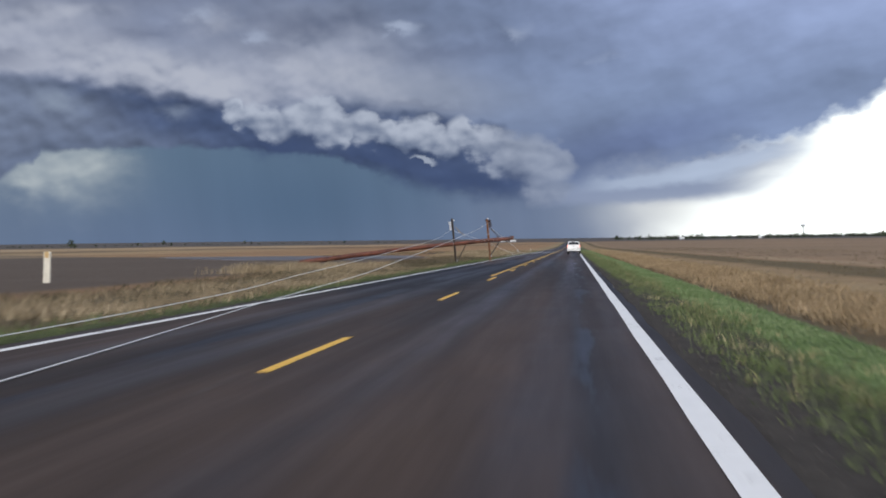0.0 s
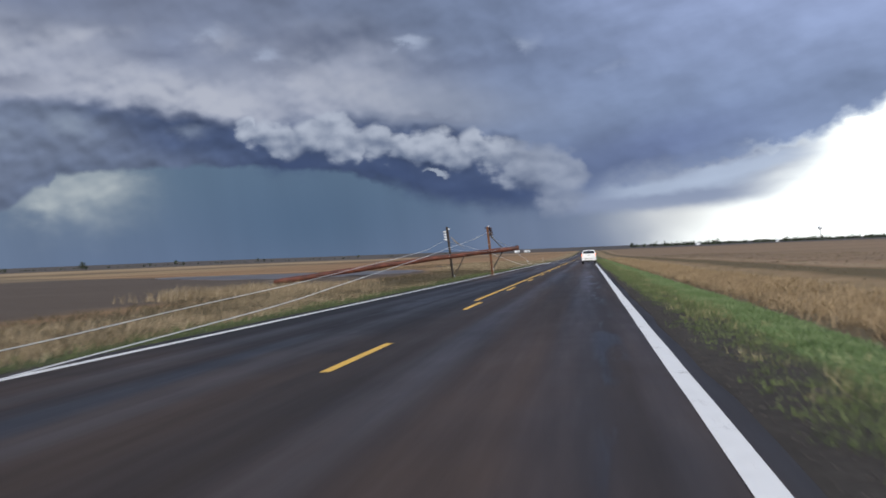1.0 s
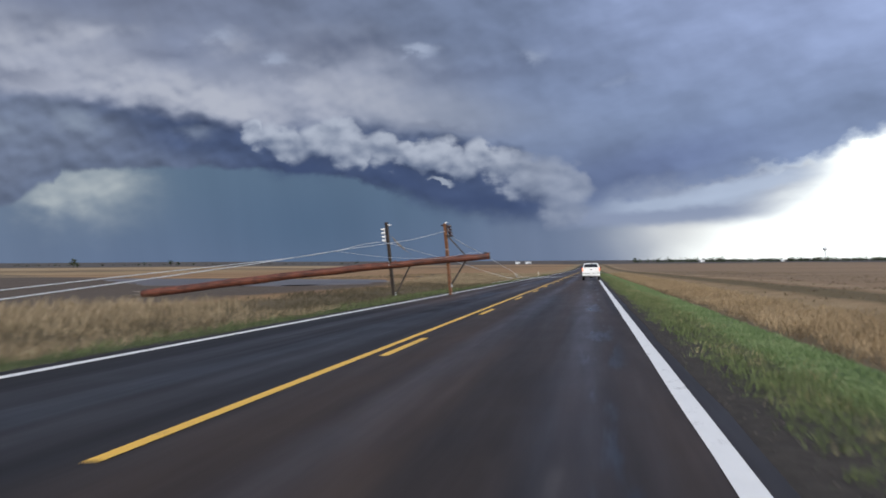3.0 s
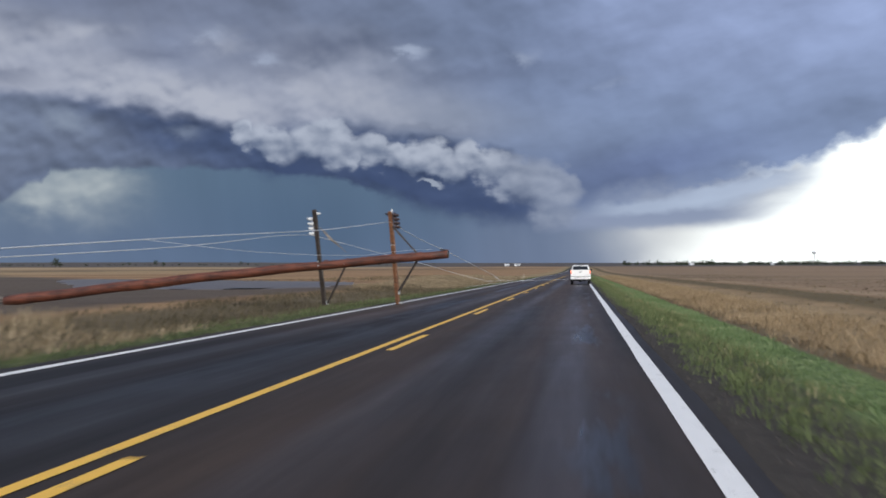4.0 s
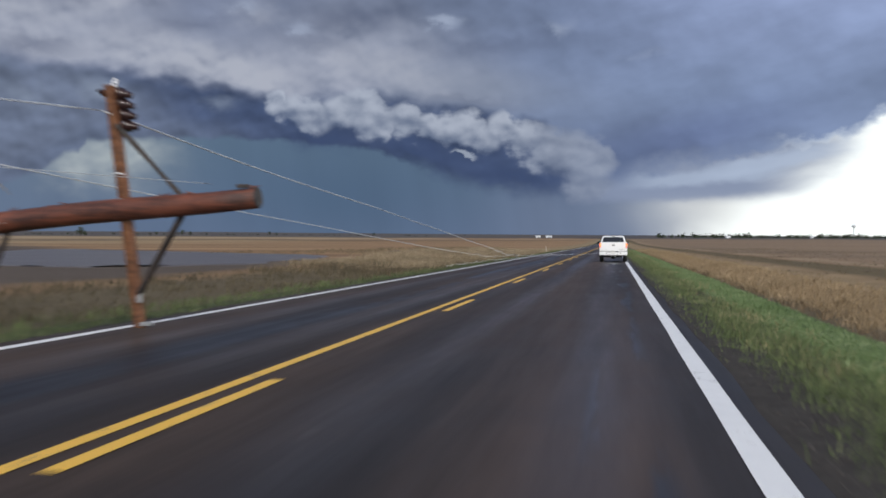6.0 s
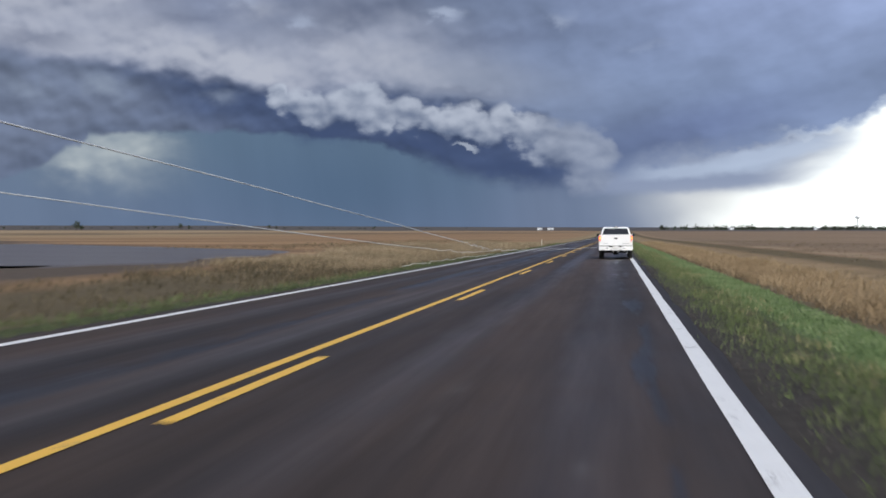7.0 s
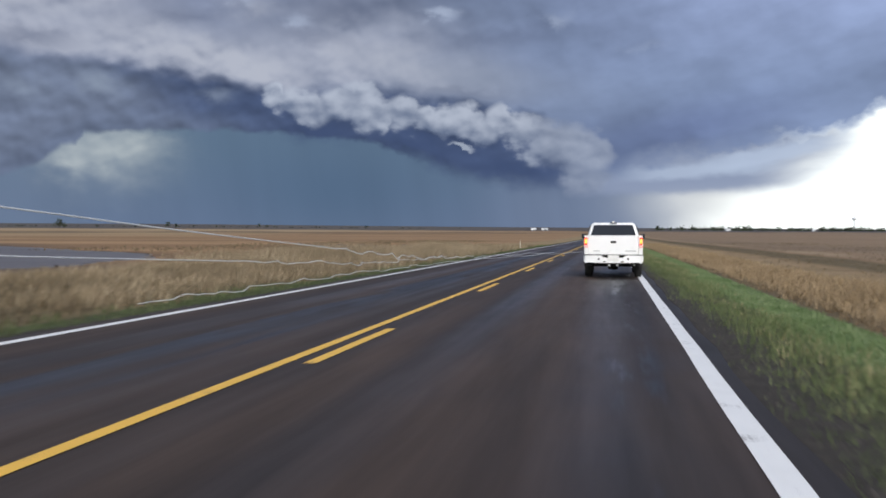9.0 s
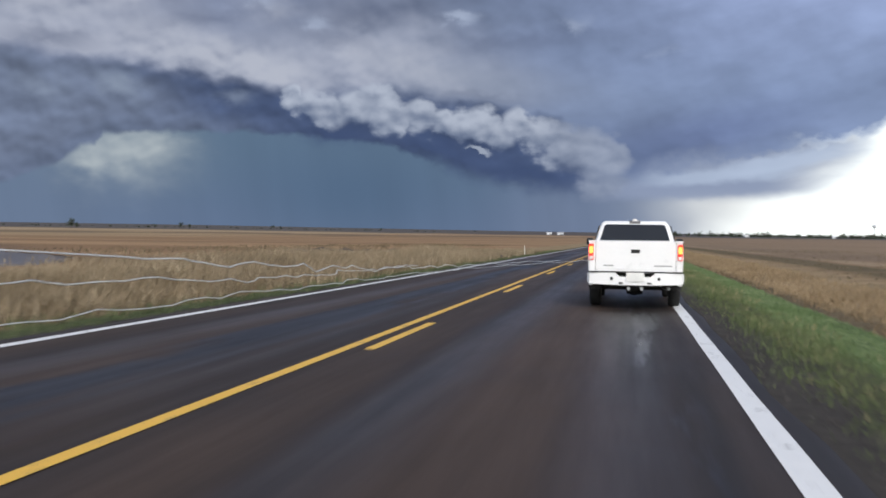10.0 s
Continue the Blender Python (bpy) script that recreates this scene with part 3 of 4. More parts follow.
def strip(name, x0, x1, y0, y1, z, mat, parent=None, step=4.0, ragged=0.0, thick=0.0):
    """A long band that follows the land along the road, with slightly uneven edges."""
    ys = np.arange(y0, y1 + 0.01, step) if y1 - y0 > step else np.array([y0, (y0 + y1) / 2, y1])
    bm = bmesh.new()
    last = None
    for y in ys:
        zz = max(float(lie(0, y)) + 0.03, 0) + z
        a = x0 + ragged * float(wave(y * 3.1, 0, x0))
        b = x1 + ragged * float(wave(y * 2.7, 4, x1))
        row = [(a, y, zz), (b, y, zz)]
        if thick:
            row = [(a - 0.06, y, zz - thick), *row, (b + 0.06, y, zz - thick)]
        row = [bm.verts.new(p) for p in row]
        if last:
            for k in range(len(row) - 1):
                bm.faces.new((last[k], last[k + 1], row[k + 1], row[k]))
        last = row
    return part(name, bm, mat, parent)


def roadway():
    road = strip("road", -4.12, 3.82, -60, 1400, 0.0, ASPHALT, step=2.0, ragged=0.05, thick=0.12)
    tagged(road, "wet dark two-lane asphalt road with brown wheel tracks", "road", kind="structure")
    for name, x in (("edge_line", -3.77), ("edge_line", 3.58)):
        strip(name, x - 0.085, x + 0.085, -60, 600, 0.005, WHITE_LINE, road, 2.0, 0.008)
    strip("centre_line", -0.325, -0.205, 23.5, 600, 0.005, YELLOW_LINE, road, 2.0, 0.006)
    first = strip("lane_dash", -0.06, 0.06, 0, 3.52, 0.005, YELLOW_LINE, road, 4.0, 0.004)
    first.location.y = -5.52
    for k in range(-3, 30):
        if k:
            ob = new("lane_dash", first.data)
            ob.parent, ob.location.y = road, -5.52 + 12.19 * k
    return road


def pond():
    """Flooded hollow in the left-hand field, with a ragged shore."""
    rim = [(-17, 103), (-17.5, 112), (-17.8, 120), (-20.5, 131), (-25, 141), (-34, 150), (-50, 168), (-70, 188), (-86, 206), (-84, 190), (-68, 160), (-52, 132), (-40, 110), (-29, 97), (-22, 95)]
    pts = []
    for k, (x, y) in enumerate(rim):
        x2, y2 = rim[(k + 1) % len(rim)]
        for s in range(8):
            f = s / 8
            px, py = x + (x2 - x) * f, y + (y2 - y) * f
            pts.append((px + float(wave(px * 2, py * 2)) * 0.9, py + float(wave(px * 2, py * 2, 5)) * 1.6))
    bm = bmesh.new()
    mid = Vector((sum(x for x, _ in pts) / len(pts), sum(y for _, y in pts) / len(pts)))
    inner = [bm.verts.new((x, y, 0.03)) for x, y in pts]
    outer = [bm.verts.new((x + (x - mid.x) * 0.03, y + (y - mid.y) * 0.03, -0.2)) for x, y in pts]
    n = len(pts)
    for k in range(n):
        bm.faces.new((inner[k], inner[(k + 1) % n], outer[(k + 1) % n], outer[k]))
    bmesh.ops.triangulate(bm, faces=[bm.faces.new(inner)])
    return tagged(part("flood_water", bm, WATER), "shallow grey flood water standing in the field", "water", kind="structure")


def earth_bank():
    """Low ridge of turned dark soil that runs from the field to the road."""
    rnd = random.Random(4)
    rows = []
    bm = bmesh.new()
    for k in range(70):
        f = k / 69
        x, y = -26.0 + 21.3 * f, 174.0 - 11.0 * f + 0.8 * math.sin(k * 0.4)
        h = (0.20 + 0.14 * math.sin(k * 0.9) + rnd.uniform(0, 0.14)) * min(1, 6 * f, 8 * (1 - f) + 0.3)
        rows.append([bm.verts.new((x + d * 0.35, y + d, float(lie(x, y)) - 0.05 + h * g)) for d, g in ((-1.6, 0), (-0.7, 0.7), (0, 1), (0.8, 0.6), (1.7, 0))])
    for lo, hi in zip(rows, rows[1:]):
        for a, b, c, d in zip(lo, lo[1:], hi[1:], hi):
            bm.faces.new((a, b, c, d))
    return tagged(part("earth_bank", bm, EARTH, None, "", True), "low bank of dark wet earth beside the road", "earth bank", kind="structure")


land()
earth_bank()
roadway()
pond()


# ---- the broken utility pole across the verge ----
def insulator(parent, at, axis, mat, label, scale=1.0):
    """A pin with its stack of porcelain sheds."""
    prof = [(0.0, 0.012), (0.03, 0.012)]
    for k in range(2):
        s = 0.035 + k * 0.05
        prof += [(s, 0.03), (s + 0.004, 0.062 - 0.012 * k), (s + 0.014, 0.066 - 0.012 * k), (s + 0.035, 0.032)]
    prof += [(0.14, 0.026), (0.15, 0.032), (0.162, 0.030), (0.17, 0.012)]
    return part("insulator", lathe([(a * scale, r * scale) for a, r in prof], at, axis, 14), mat, parent, label, True)


def beam(name, a, b, w, d, mat, parent, label="", bevel=0.012, twist=0.0):
    """A sawn timber from a to b, its ends a little checked."""
    a, b = Vector(a), Vector(b)
    axis = (b - a)
    q = axis.to_track_quat("Z", "Y").to_matrix().to_4x4()
    bm = bmesh.new()
    n = 9
    rings = []
    for i in range(n):
        f = i / (n - 1)
        sag = 0.006 * math.sin(f * 9 + a.x)
        rings.append([Vector((sx * (w / 2 + sag), sy * (d / 2 - sag), f * axis.length)) for sx, sy in ((-1, -1), (1, -1), (1, 1), (-1, 1))])
    loft(rings, bm)
    bmesh.ops.bevel(bm, geom=[e for e in bm.edges], offset=bevel, segments=1, affect="EDGES")
    ob = part(name, bm, mat, parent, label)
    ob.matrix_local = Matrix.Translation(a) @ q
    return ob


def broken_pole():
    base = thing("utility_pole", "snapped red-brown wooden utility pole lying propped on its crossarms", "utility pole", at=(-18.6, 64.7, 0))
    o = Vector((18.6, -64.7, 0))

    def w(x, y, z):
        return Vector((x, y, z)) + o

    # the shaft, split at the butt, bowed a little
    tip, butt = Vector((-1.72, 63.26, 1.74)), Vector((-18.9, 64.72, 0.10))
    n = 26
    pts, rad = [], []
    for i in range(n + 1):
        f = i / n
        p = butt.lerp(tip, f)
        p.z += 0.10 * math.sin(f * math.pi) + 0.012 * math.sin(f * 31)
        pts.append((p - Vector((-18.9, 64.72, 0.10))))
        rad.append(0.205 - 0.065 * f + 0.006 * math.sin(f * 23))
    shaft = part("shaft", sweep(pts, rad, 18), RED_WOOD, base, "wet red-brown pole shaft", True)
    shaft.location = w(-18.9, 64.72, 0.10)
    # splinters at the break
    rnd = random.Random(3)
    for k in range(9):
        a = rnd.uniform(0, math.tau)
        r = 0.13
        s = Vector((-18.85, 64.72 + r * math.cos(a), 0.12 + r * math.sin(a) * 0.8))
        e = s + Vector((-rnd.uniform(0.2, 0.7), rnd.uniform(-0.08, 0.08), rnd.uniform(-0.05, 0.1)))
        part("splinter", sweep([s + o, (s + e) / 2 + o, e + o], [0.04, 0.025, 0.003], 5), PALE_WOOD, base, "pale splintered wood")
    # torn fibres standing up along the shaft, thickest towards its tip
    axis = tip - butt
    for k in range(26):
        f = 1.0 - 0.62 * rnd.random() ** 1.7
        p = butt.lerp(tip, f) + Vector((0, -0.03, 0.10 * math.sin(f * math.pi) + 0.205 - 0.065 * f - 0.012))
        d = axis.normalized() * rnd.choice((-1, 1)) * rnd.uniform(0.05, 0.15) + Vector((0, rnd.uniform(-0.05, 0.02), rnd.uniform(0.012, 0.055)))
        part("splinter", sweep([p + o, p + d * 0.5 + o, p + d + o], [0.016, 0.011, 0.002], 5), RED_WOOD, base, "torn red-brown fibre")
    # iron cap strap and bolts on the tip
    d = (tip - butt).normalized()
    part("end_grain", lathe([(0, 0.138), (0.01, 0.132), (0.012, 0.05)], w(*tip), d, 18), GREY_WOOD, base, "dark weathered end grain")
    part("tip_bracket", box((0.16, 0.05, 0.05), w(-1.90, 63.2, 1.885), 0.01), GREY_WOOD, base, "dark wooden cap block")

    def arm(bottom, top, mat, label):
        b, t = Vector(bottom), Vector(top)
        beam("crossarm", b + o, t + o, 0.135, 0.12, mat, base, label)
        return lambda f, dx=0.0, dy=0.0: b.lerp(t, f) + Vector((dx, dy, 0)) + o

    on1 = arm((-6.26, 63.92, -0.04), (-6.44, 63.22, 3.33), GREY_WOOD, "dark weathered crossarm")
    on2 = arm((-3.56, 63.72, -0.03), (-3.74, 63.22, 3.24), ORANGE_WOOD, "wet orange-brown crossarm")
    # bolts through shaft and arms
    for x, z in ((-6.38, 1.44), (-3.68, 1.66)):
        for dz in (-0.07, 0.07):
            part("bolt", lathe([(0, 0.012), (0.02, 0.012), (0.021, 0.032), (0.034, 0.032), (0.035, 0.018), (0.055, 0.016)], w(x, 63.50 - 0.085 * (x + 6.4) / 2.7, z + dz), (0, -1, 0), 8), STEEL, base, "galvanised bolt")
    # diagonal braces of flat timber
    beam("brace", on2(0.84, 0.06, -0.09), w(-2.78, 63.42, 1.72), 0.045, 0.06, GREY_WOOD, base, "dark diagonal brace", 0.006)
    beam("brace", on2(0.15, 0.08, -0.09), w(-2.78, 63.42, 1.60), 0.085, 0.06, GREY_WOOD, base, "dark diagonal brace", 0.006)
    beam("brace", on1(0.02, 0.14, -0.09), w(-5.42, 63.58, 1.34), 0.055, 0.06, GREY_WOOD, base, "dark diagonal brace", 0.006)
    for p in (w(-2.78, 63.30, 1.74), w(-2.78, 63.30, 1.62), w(-5.42, 63.46, 1.42)):
        part("bolt", lathe([(0, 0.03), (0.02, 0.03), (0.022, 0.014), (0.04, 0.012)], p, (0, -1, 0), 8), STEEL, base)
    part("brace_plate", box((0.07, 0.03, 0.16), on2(0.14, 0.09, -0.10), 0.005), STEEL, base, "galvanised plate")
    part("brace_plate", box((0.08, 0.05, 0.14), on1(0.03, 0.13, -0.08), 0.005), STEEL, base, "galvanised plate")
    part("foot_plate", box((0.16, 0.07, 0.05), on2(0.025, 0.12, -0.05), 0.006), STEEL, base, "bent galvanised plate")
    # the upper brace of the dark arm hangs torn into splinters
    s, e = on1(0.84, 0.09, -0.05), w(-5.30, 63.45, 1.75)
    for k in range(5):
        off = Vector((rnd.uniform(-0.06, 0.06), rnd.uniform(-0.06, 0.06), rnd.uniform(-0.08, 0.08)))
        f0, f1 = rnd.uniform(0, 0.3), rnd.uniform(0.5, 0.95)
        q = s.lerp(e, (f0 + f1) / 2) + off + Vector((0, 0, -0.06))
        part("splinter", sweep([s.lerp(e, f0) + off * 0.4, q, s.lerp(e, f1) + off], [0.012, 0.022, 0.004], 5), PALE_WOOD, base, "pale torn splinter")
    # insulators: white stack on the dark arm, brown pair on the other
    for k in range(4):
        insulator(base, on1(0.90 - k * 0.05, -0.06), (-1, 0, 0.12), PORCELAIN, "white porcelain insulator", 1.35)
    insulator(base, on1(0.955, 0.06), (1, 0, 0.2), PORCELAIN, "white porcelain insulator", 0.9)
    for k in range(4):
        insulator(base, on2(0.965 - k * 0.042, 0.06 + 0.012 * k), (1, -0.1, -0.15), BROWN_GLAZE, "brown glazed insulator", 1.45)
    insulator(base, on2(0.985, 0.03), (0.4, 0, 1), PORCELAIN, "white porcelain insulator", 0.8)
    insulator(base, on2(0.965, -0.06), (-1, 0, 0.3), BROWN_GLAZE, "brown glazed insulator", 0.8)
    part("tie_wire", sweep([on2(0.64, -0.075, -0.07), on2(0.645, 0.0, -0.085), on2(0.64, 0.075, -0.07)], 0.012, 6), WIRE, base, "bright tie wire")
    return base


def smooth_path(pts, steps=12):
    """A flowing line through the given places."""
    p = [Vector(q) for q in pts]
    p = [p[0] * 2 - p[1], *p, p[-1] * 2 - p[-2]]
    out = []
    for a, b, c, d in zip(p, p[1:], p[2:], p[3:]):
        for s in range(steps):
            t = s / steps
            out.append(0.5 * ((2 * b) + (c - a) * t + (2 * a - 5 * b + 4 * c - d) * t * t + (3 * b - a - 3 * c + d) * t ** 3))
    return out + [p[-2]]


def downed_wire(pts, label, r=0.0095, kink_from=None, kink=0.10, seed=0):
    """A slack power line; past kink_from metres along the road it lies in kinks."""
    line = smooth_path(pts)
    for v in line:
        if kink_from is not None and v.y > kink_from:
            f = min((v.y - kink_from) / 4, 1)
            v.x += kink * f * float(wave(v.y * 4.0, 0, seed)) * 1.4
            v.z = max(v.z + kink * f * float(wave(v.y * 5.0, 9, seed)) * 0.8, 0.02)
    bm = sweep(line, r, 6)
    return tagged(part("downed_wire", bm, WIRE, None, "", True), label, "wire", "downed wires")


broken_pole()
downed_wire([(-1.0, -16, 0.02), (-2.1, -6.2, 0.02), (-3.0, 1, 0.02), (-3.72, 7, 0.03), (-3.7, 16.7, 0.33), (-3.7, 22.8, 0.62), (-3.7, 36, 1.27), (-3.7, 44, 1.71), (-3.7, 54, 2.24), (-3.72, 62.9, 2.86)], "slack pale power line rising from the road to a crossarm")
downed_wire([(-4.2, -16, 0.04), (-4.55, -3, 0.05), (-5.0, 8, 0.16), (-5.5, 16, 0.36), (-5.5, 25, 0.68), (-5.5, 34, 1.06), (-5.6, 48, 1.65), (-6.1, 57.6, 2.22), (-6.5, 63.0, 2.44)], "slack pale power line rising from the verge to a crossarm")
downed_wire([(-3.7, 43.0, 1.655), (-3.0, 46.5, 1.52), (-2.3, 51.5, 1.53), (-2.2, 57, 1.74), (-2.2, 62.9, 1.90)], "thin slack wire tangled between a power line and the pole tip", 0.004)
downed_wire([(-3.72, 63.0, 2.86), (-3.85, 70, 2.52), (-3.85, 79, 2.14), (-3.85, 84, 1.90), (-3.9, 93, 1.50), (-3.9, 98, 1.25), (-3.95, 107, 0.86), (-4.1, 113, 0.60), (-4.5, 120, 0.36), (-4.4, 130, 0.15), (-3.2, 140, 0.05), (-0.9, 150, 0.03)], "pale power line sagging from a crossarm onto the grass", 0.012, 106, 0.13, 1)
downed_wire([(-6.5, 63.0, 2.44), (-5.7, 71, 1.95), (-5.1, 79, 1.54), (-5.0, 85, 1.28), (-5.0, 90, 1.09), (-5.0, 96, 0.87), (-5.0, 102.7, 0.65), (-5.0, 109, 0.45), (-5.0, 115, 0.26), (-5.3, 122, 0.20), (-5.0, 131, 0.15)], "pale power line sagging from a crossarm into straw", 0.011, 103, 0.10, 2)
downed_wire([(-5.2, 99.0, -0.12), (-5.0, 100.5, 0.02), (-4.8, 102, 0.05), (-4.75, 111, 0.05), (-4.4, 117, 0.04), (-4.0, 126, 0.03), (-2.6, 137, 0.03), (-0.4, 147, 0.03), (1.5, 158, 0.03)], "kinked pale power line lying along the road's edge", 0.009, 86, 0.10, 3)


# ---- white pickup ----
def pickup():
    t = thing("pickup_truck", "small white extended-cab pickup truck standing in the lane, brake lights lit", "pickup truck", at=(2.81, 111.55, 0))
    W = 0.815
    # side panels with wheel arches cut out
    def arch(yc, r):
        return [(yc - r * math.cos(a), 0.33 + r * math.sin(a)) for a in [math.pi * k / 10 for k in range(11)]]
    low = 0.40
    outline = [(0.16, low), *[(a, max(b, low)) for a, b in arch(1.15, 0.40)], *[(a, max(b, low)) for a, b in arch(4.25, 0.40)], (4.98, low), (5.02, 0.62), (4.96, 0.86), (4.6, 0.93), (3.72, 1.00), (3.6, 1.10), (0.10, 1.15), (0.07, 0.9)]
    for s in (-1, 1):
        bm = extrude_outline(outline, "x", s * (W - 0.09), s * W, 0.02)
        for v in bm.verts:      # tumblehome: the panels lean in above the waist
            if abs(v.co.x) > W - 0.03:
                v.co.x -= s * 0.05 * max(0, (abs(v.co.z - 0.78) - 0.08)) * 1.4
        part("side_panel", bm, TRUCK_PAINT, t)
    # tailgate with its recessed panel, lip and handle
    gate = part("tailgate", box((1.36, 0.07, 0.53), (0, 0.10, 0.885), 0.02), TRUCK_PAINT, t, "white tailgate")
    part("tailgate_lip", box((1.36, 0.10, 0.035), (0, 0.115, 1.155), 0.012), TRUCK_PAINT, gate)
    part("crease", box((1.30, 0.012, 0.02), (0, 0.062, 0.70), 0.004), TRUCK_PAINT, gate)
    part("handle_recess", box((0.15, 0.012, 0.062), (0, 0.062, 1.00), 0.005), BLACK_TRIM, gate, "black handle recess")
    part("handle", box((0.12, 0.02, 0.024), (0, 0.056, 1.008), 0.006), BLACK_TRIM, gate, "black latch handle")
    for x, wd in ((-0.46, 0.17), (0.47, 0.30)):
        part("badge", box((wd, 0.006, 0.022), (x, 0.063, 0.75), 0.002), STEEL, gate, "grey badge strip")
    for s in (-1, 1):
        part("corner_post", box((0.11, 0.10, 0.70), (s * (W - 0.075), 0.12, 0.80), 0.025), TRUCK_PAINT, t)
        lamp = part("tail_lamp", box((0.085, 0.06, 0.28), (s * (W - 0.060), 0.072, 0.985), 0.018), TAIL_RED, t, "red tail lamp")
        part("brake_lens", box((0.066, 0.02, 0.12), (s * (W - 0.060), 0.041, 1.02), 0.008), TAIL_AMBER, lamp, "glowing brake lens")
        part("reverse_lens", box((0.066, 0.02, 0.055), (s * (W - 0.060), 0.043, 0.882), 0.006), TAIL_CLEAR, lamp, "clear reversing lens")
    # bumper: white, stepped in the middle, with black top pad
    bumper = part("bumper", loft([[(x, y0, z0), (x, y1, z0), (x, y1, z1), (x, y0, z1)] for x, y0, y1, z0, z1 in
                  ((-0.82, 0.03, 0.20, 0.435, 0.585), (-0.78, -0.05, 0.10, 0.405, 0.60), (-0.34, -0.09, 0.06, 0.39, 0.60), (-0.26, -0.09, 0.06, 0.39, 0.535),
                   (0.26, -0.09, 0.06, 0.39, 0.535), (0.34, -0.09, 0.06, 0.39, 0.60), (0.78, -0.05, 0.10, 0.405, 0.60), (0.82, 0.03, 0.20, 0.435, 0.585))]), TRUCK_PAINT, t, "white painted step bumper")
    bumper.location.z = 0.03
    part("step_pad", box((1.60, 0.15, 0.022), (0, 0.0, 0.612), 0.006), BLACK_TRIM, bumper, "black step pad")
    part("number_plate", box((0.305, 0.012, 0.155), (0, -0.108, 0.53), 0.004), PLATE, bumper, "blank white plate")
    for s in (-1, 1):
        part("plate_lamp", box((0.07, 0.02, 0.028), (s * 0.24, -0.094, 0.425), 0.004), BLACK_TRIM, bumper)
        part("bumper_hole", lathe([(0, 0.028), (0.012, 0.026), (0.013, 0.004)], (s * 0.40, -0.085, 0.50), (0, -1, 0), 14), BLACK_TRIM, bumper, "dark round plug")
        part("chain_loop", lathe([(0, 0.03), (0.02, 0.03)], (s * 0.11, -0.06, 0.33), (0, -1, 0), 12), STEEL, bumper)
    part("hitch", box((0.42, 0.08, 0.05), (0, 0.0, 0.385), 0.01), BLACK_TRIM, bumper, "black receiver hitch")
    # bed
    part("bed_floor", box((1.50, 1.85, 0.05), (0, 1.05, 0.62), 0.01), BLACK_TRIM, t, "dark bed floor")
    part("bed_front", box((1.50, 0.05, 0.55), (0, 2.02, 0.87), 0.01), TRUCK_PAINT, t)
    for s in (-1, 1):
        part("bed_rail", box((0.12, 1.95, 0.035), (s * (W - 0.075), 1.03, 1.165), 0.012), TRUCK_PAINT, t, "white bed rail")
    # cab: lower body then glasshouse
    part("cab_body", loft([[(-x, y, 0.42), (x, y, 0.42), (x, y, z), (-x, y, z)] for y, x, z in ((2.06, 0.80, 1.13), (2.6, 0.815, 1.12), (3.5, 0.815, 1.08), (3.75, 0.80, 1.02))]), TRUCK_PAINT, t)
    def ring(y, wb, zb, wt, zt):
        return [(-wb, y, zb), (wb, y, zb), (wt, y + 0, zt - 0.07), (wt - 0.07, y, zt), (-wt + 0.07, y, zt), (-wt, y, zt - 0.07)]
    cab = bmesh.new()
    loft([ring(2.08, 0.775, 1.12, 0.75, 1.18), ring(2.30, 0.775, 1.12, 0.655, 1.545), ring(2.9, 0.785, 1.12, 0.665, 1.575), ring(3.25, 0.785, 1.10, 0.655, 1.555), ring(3.85, 0.76, 1.05, 0.72, 1.12)], cab)
    bmesh.ops.bevel(cab, geom=cab.edges[:], offset=0.012, segments=2, affect="EDGES")
    glasshouse = part("glasshouse", cab, TRUCK_PAINT, t, "white cab roof and pillars", True)
    # rear window lies on the sloping back of the cab
    def on_back(x, z):
        f = (z - 1.18) / 0.365
        return Vector((x, 2.08 + 0.22 * f - 0.020, z))
    bm = bmesh.new()
    outer = [on_back(x, z) for x, z in ((-0.66, 1.19), (0.66, 1.19), (0.575, 1.475), (0.53, 1.495), (-0.53, 1.495), (-0.575, 1.475))]
    inner = [v + Vector((0, 0.02, 0)) for v in outer]
    loft([outer, inner], bm)
    part("rear_window", bm, GLASS, glasshouse, "dark tinted rear window")
    part("high_brake_lamp", box((0.20, 0.04, 0.025), (0, 2.29, 1.53), 0.006), BLACK_TRIM, glasshouse, "small dark roof lamp")
    beacon = part("roof_beacon", lathe([(0, 0.06), (0.015, 0.06), (0.02, 0.045), (0.035, 0.04), (0.045, 0.015)], (0, 2.45, 1.565), (0, 0, 1), 16), TAIL_CLEAR, t, "small pale roof beacon", True)
    part("beacon_foot", box((0.22, 0.10, 0.02), (0, 2.45, 1.562), 0.006), BLACK_TRIM, beacon)
    for s in (-1, 1):
        bm = extrude_outline([(2.42, 1.15), (3.55, 1.12), (3.22, 1.48), (2.5, 1.48)], "x", -0.006, 0.006)
        ob = part("side_window", bm, GLASS, glasshouse, "dark side window")
        ob.matrix_local = pose(s * 0.735, 0, 0) @ Matrix.Translation((0, 0, 1.3)) @ Matrix.Rotation(-s * 0.245, 4, "Y") @ Matrix.Translation((0, 0, -1.3))
        mirror = part("wing_mirror", box((0.13, 0.09, 0.14), (s * 0.90, 3.35, 1.16), 0.03), BLACK_TRIM, t, "black wing mirror")
        part("mirror_glass", box((0.10, 0.01, 0.11), (s * 0.90, 3.302, 1.16), 0.004), GLASS, mirror, "dark mirror glass")
        part("door_handle", box((0.02, 0.14, 0.03), (s * 0.842, 2.55, 0.98), 0.006), BLACK_TRIM, t, "black door handle")
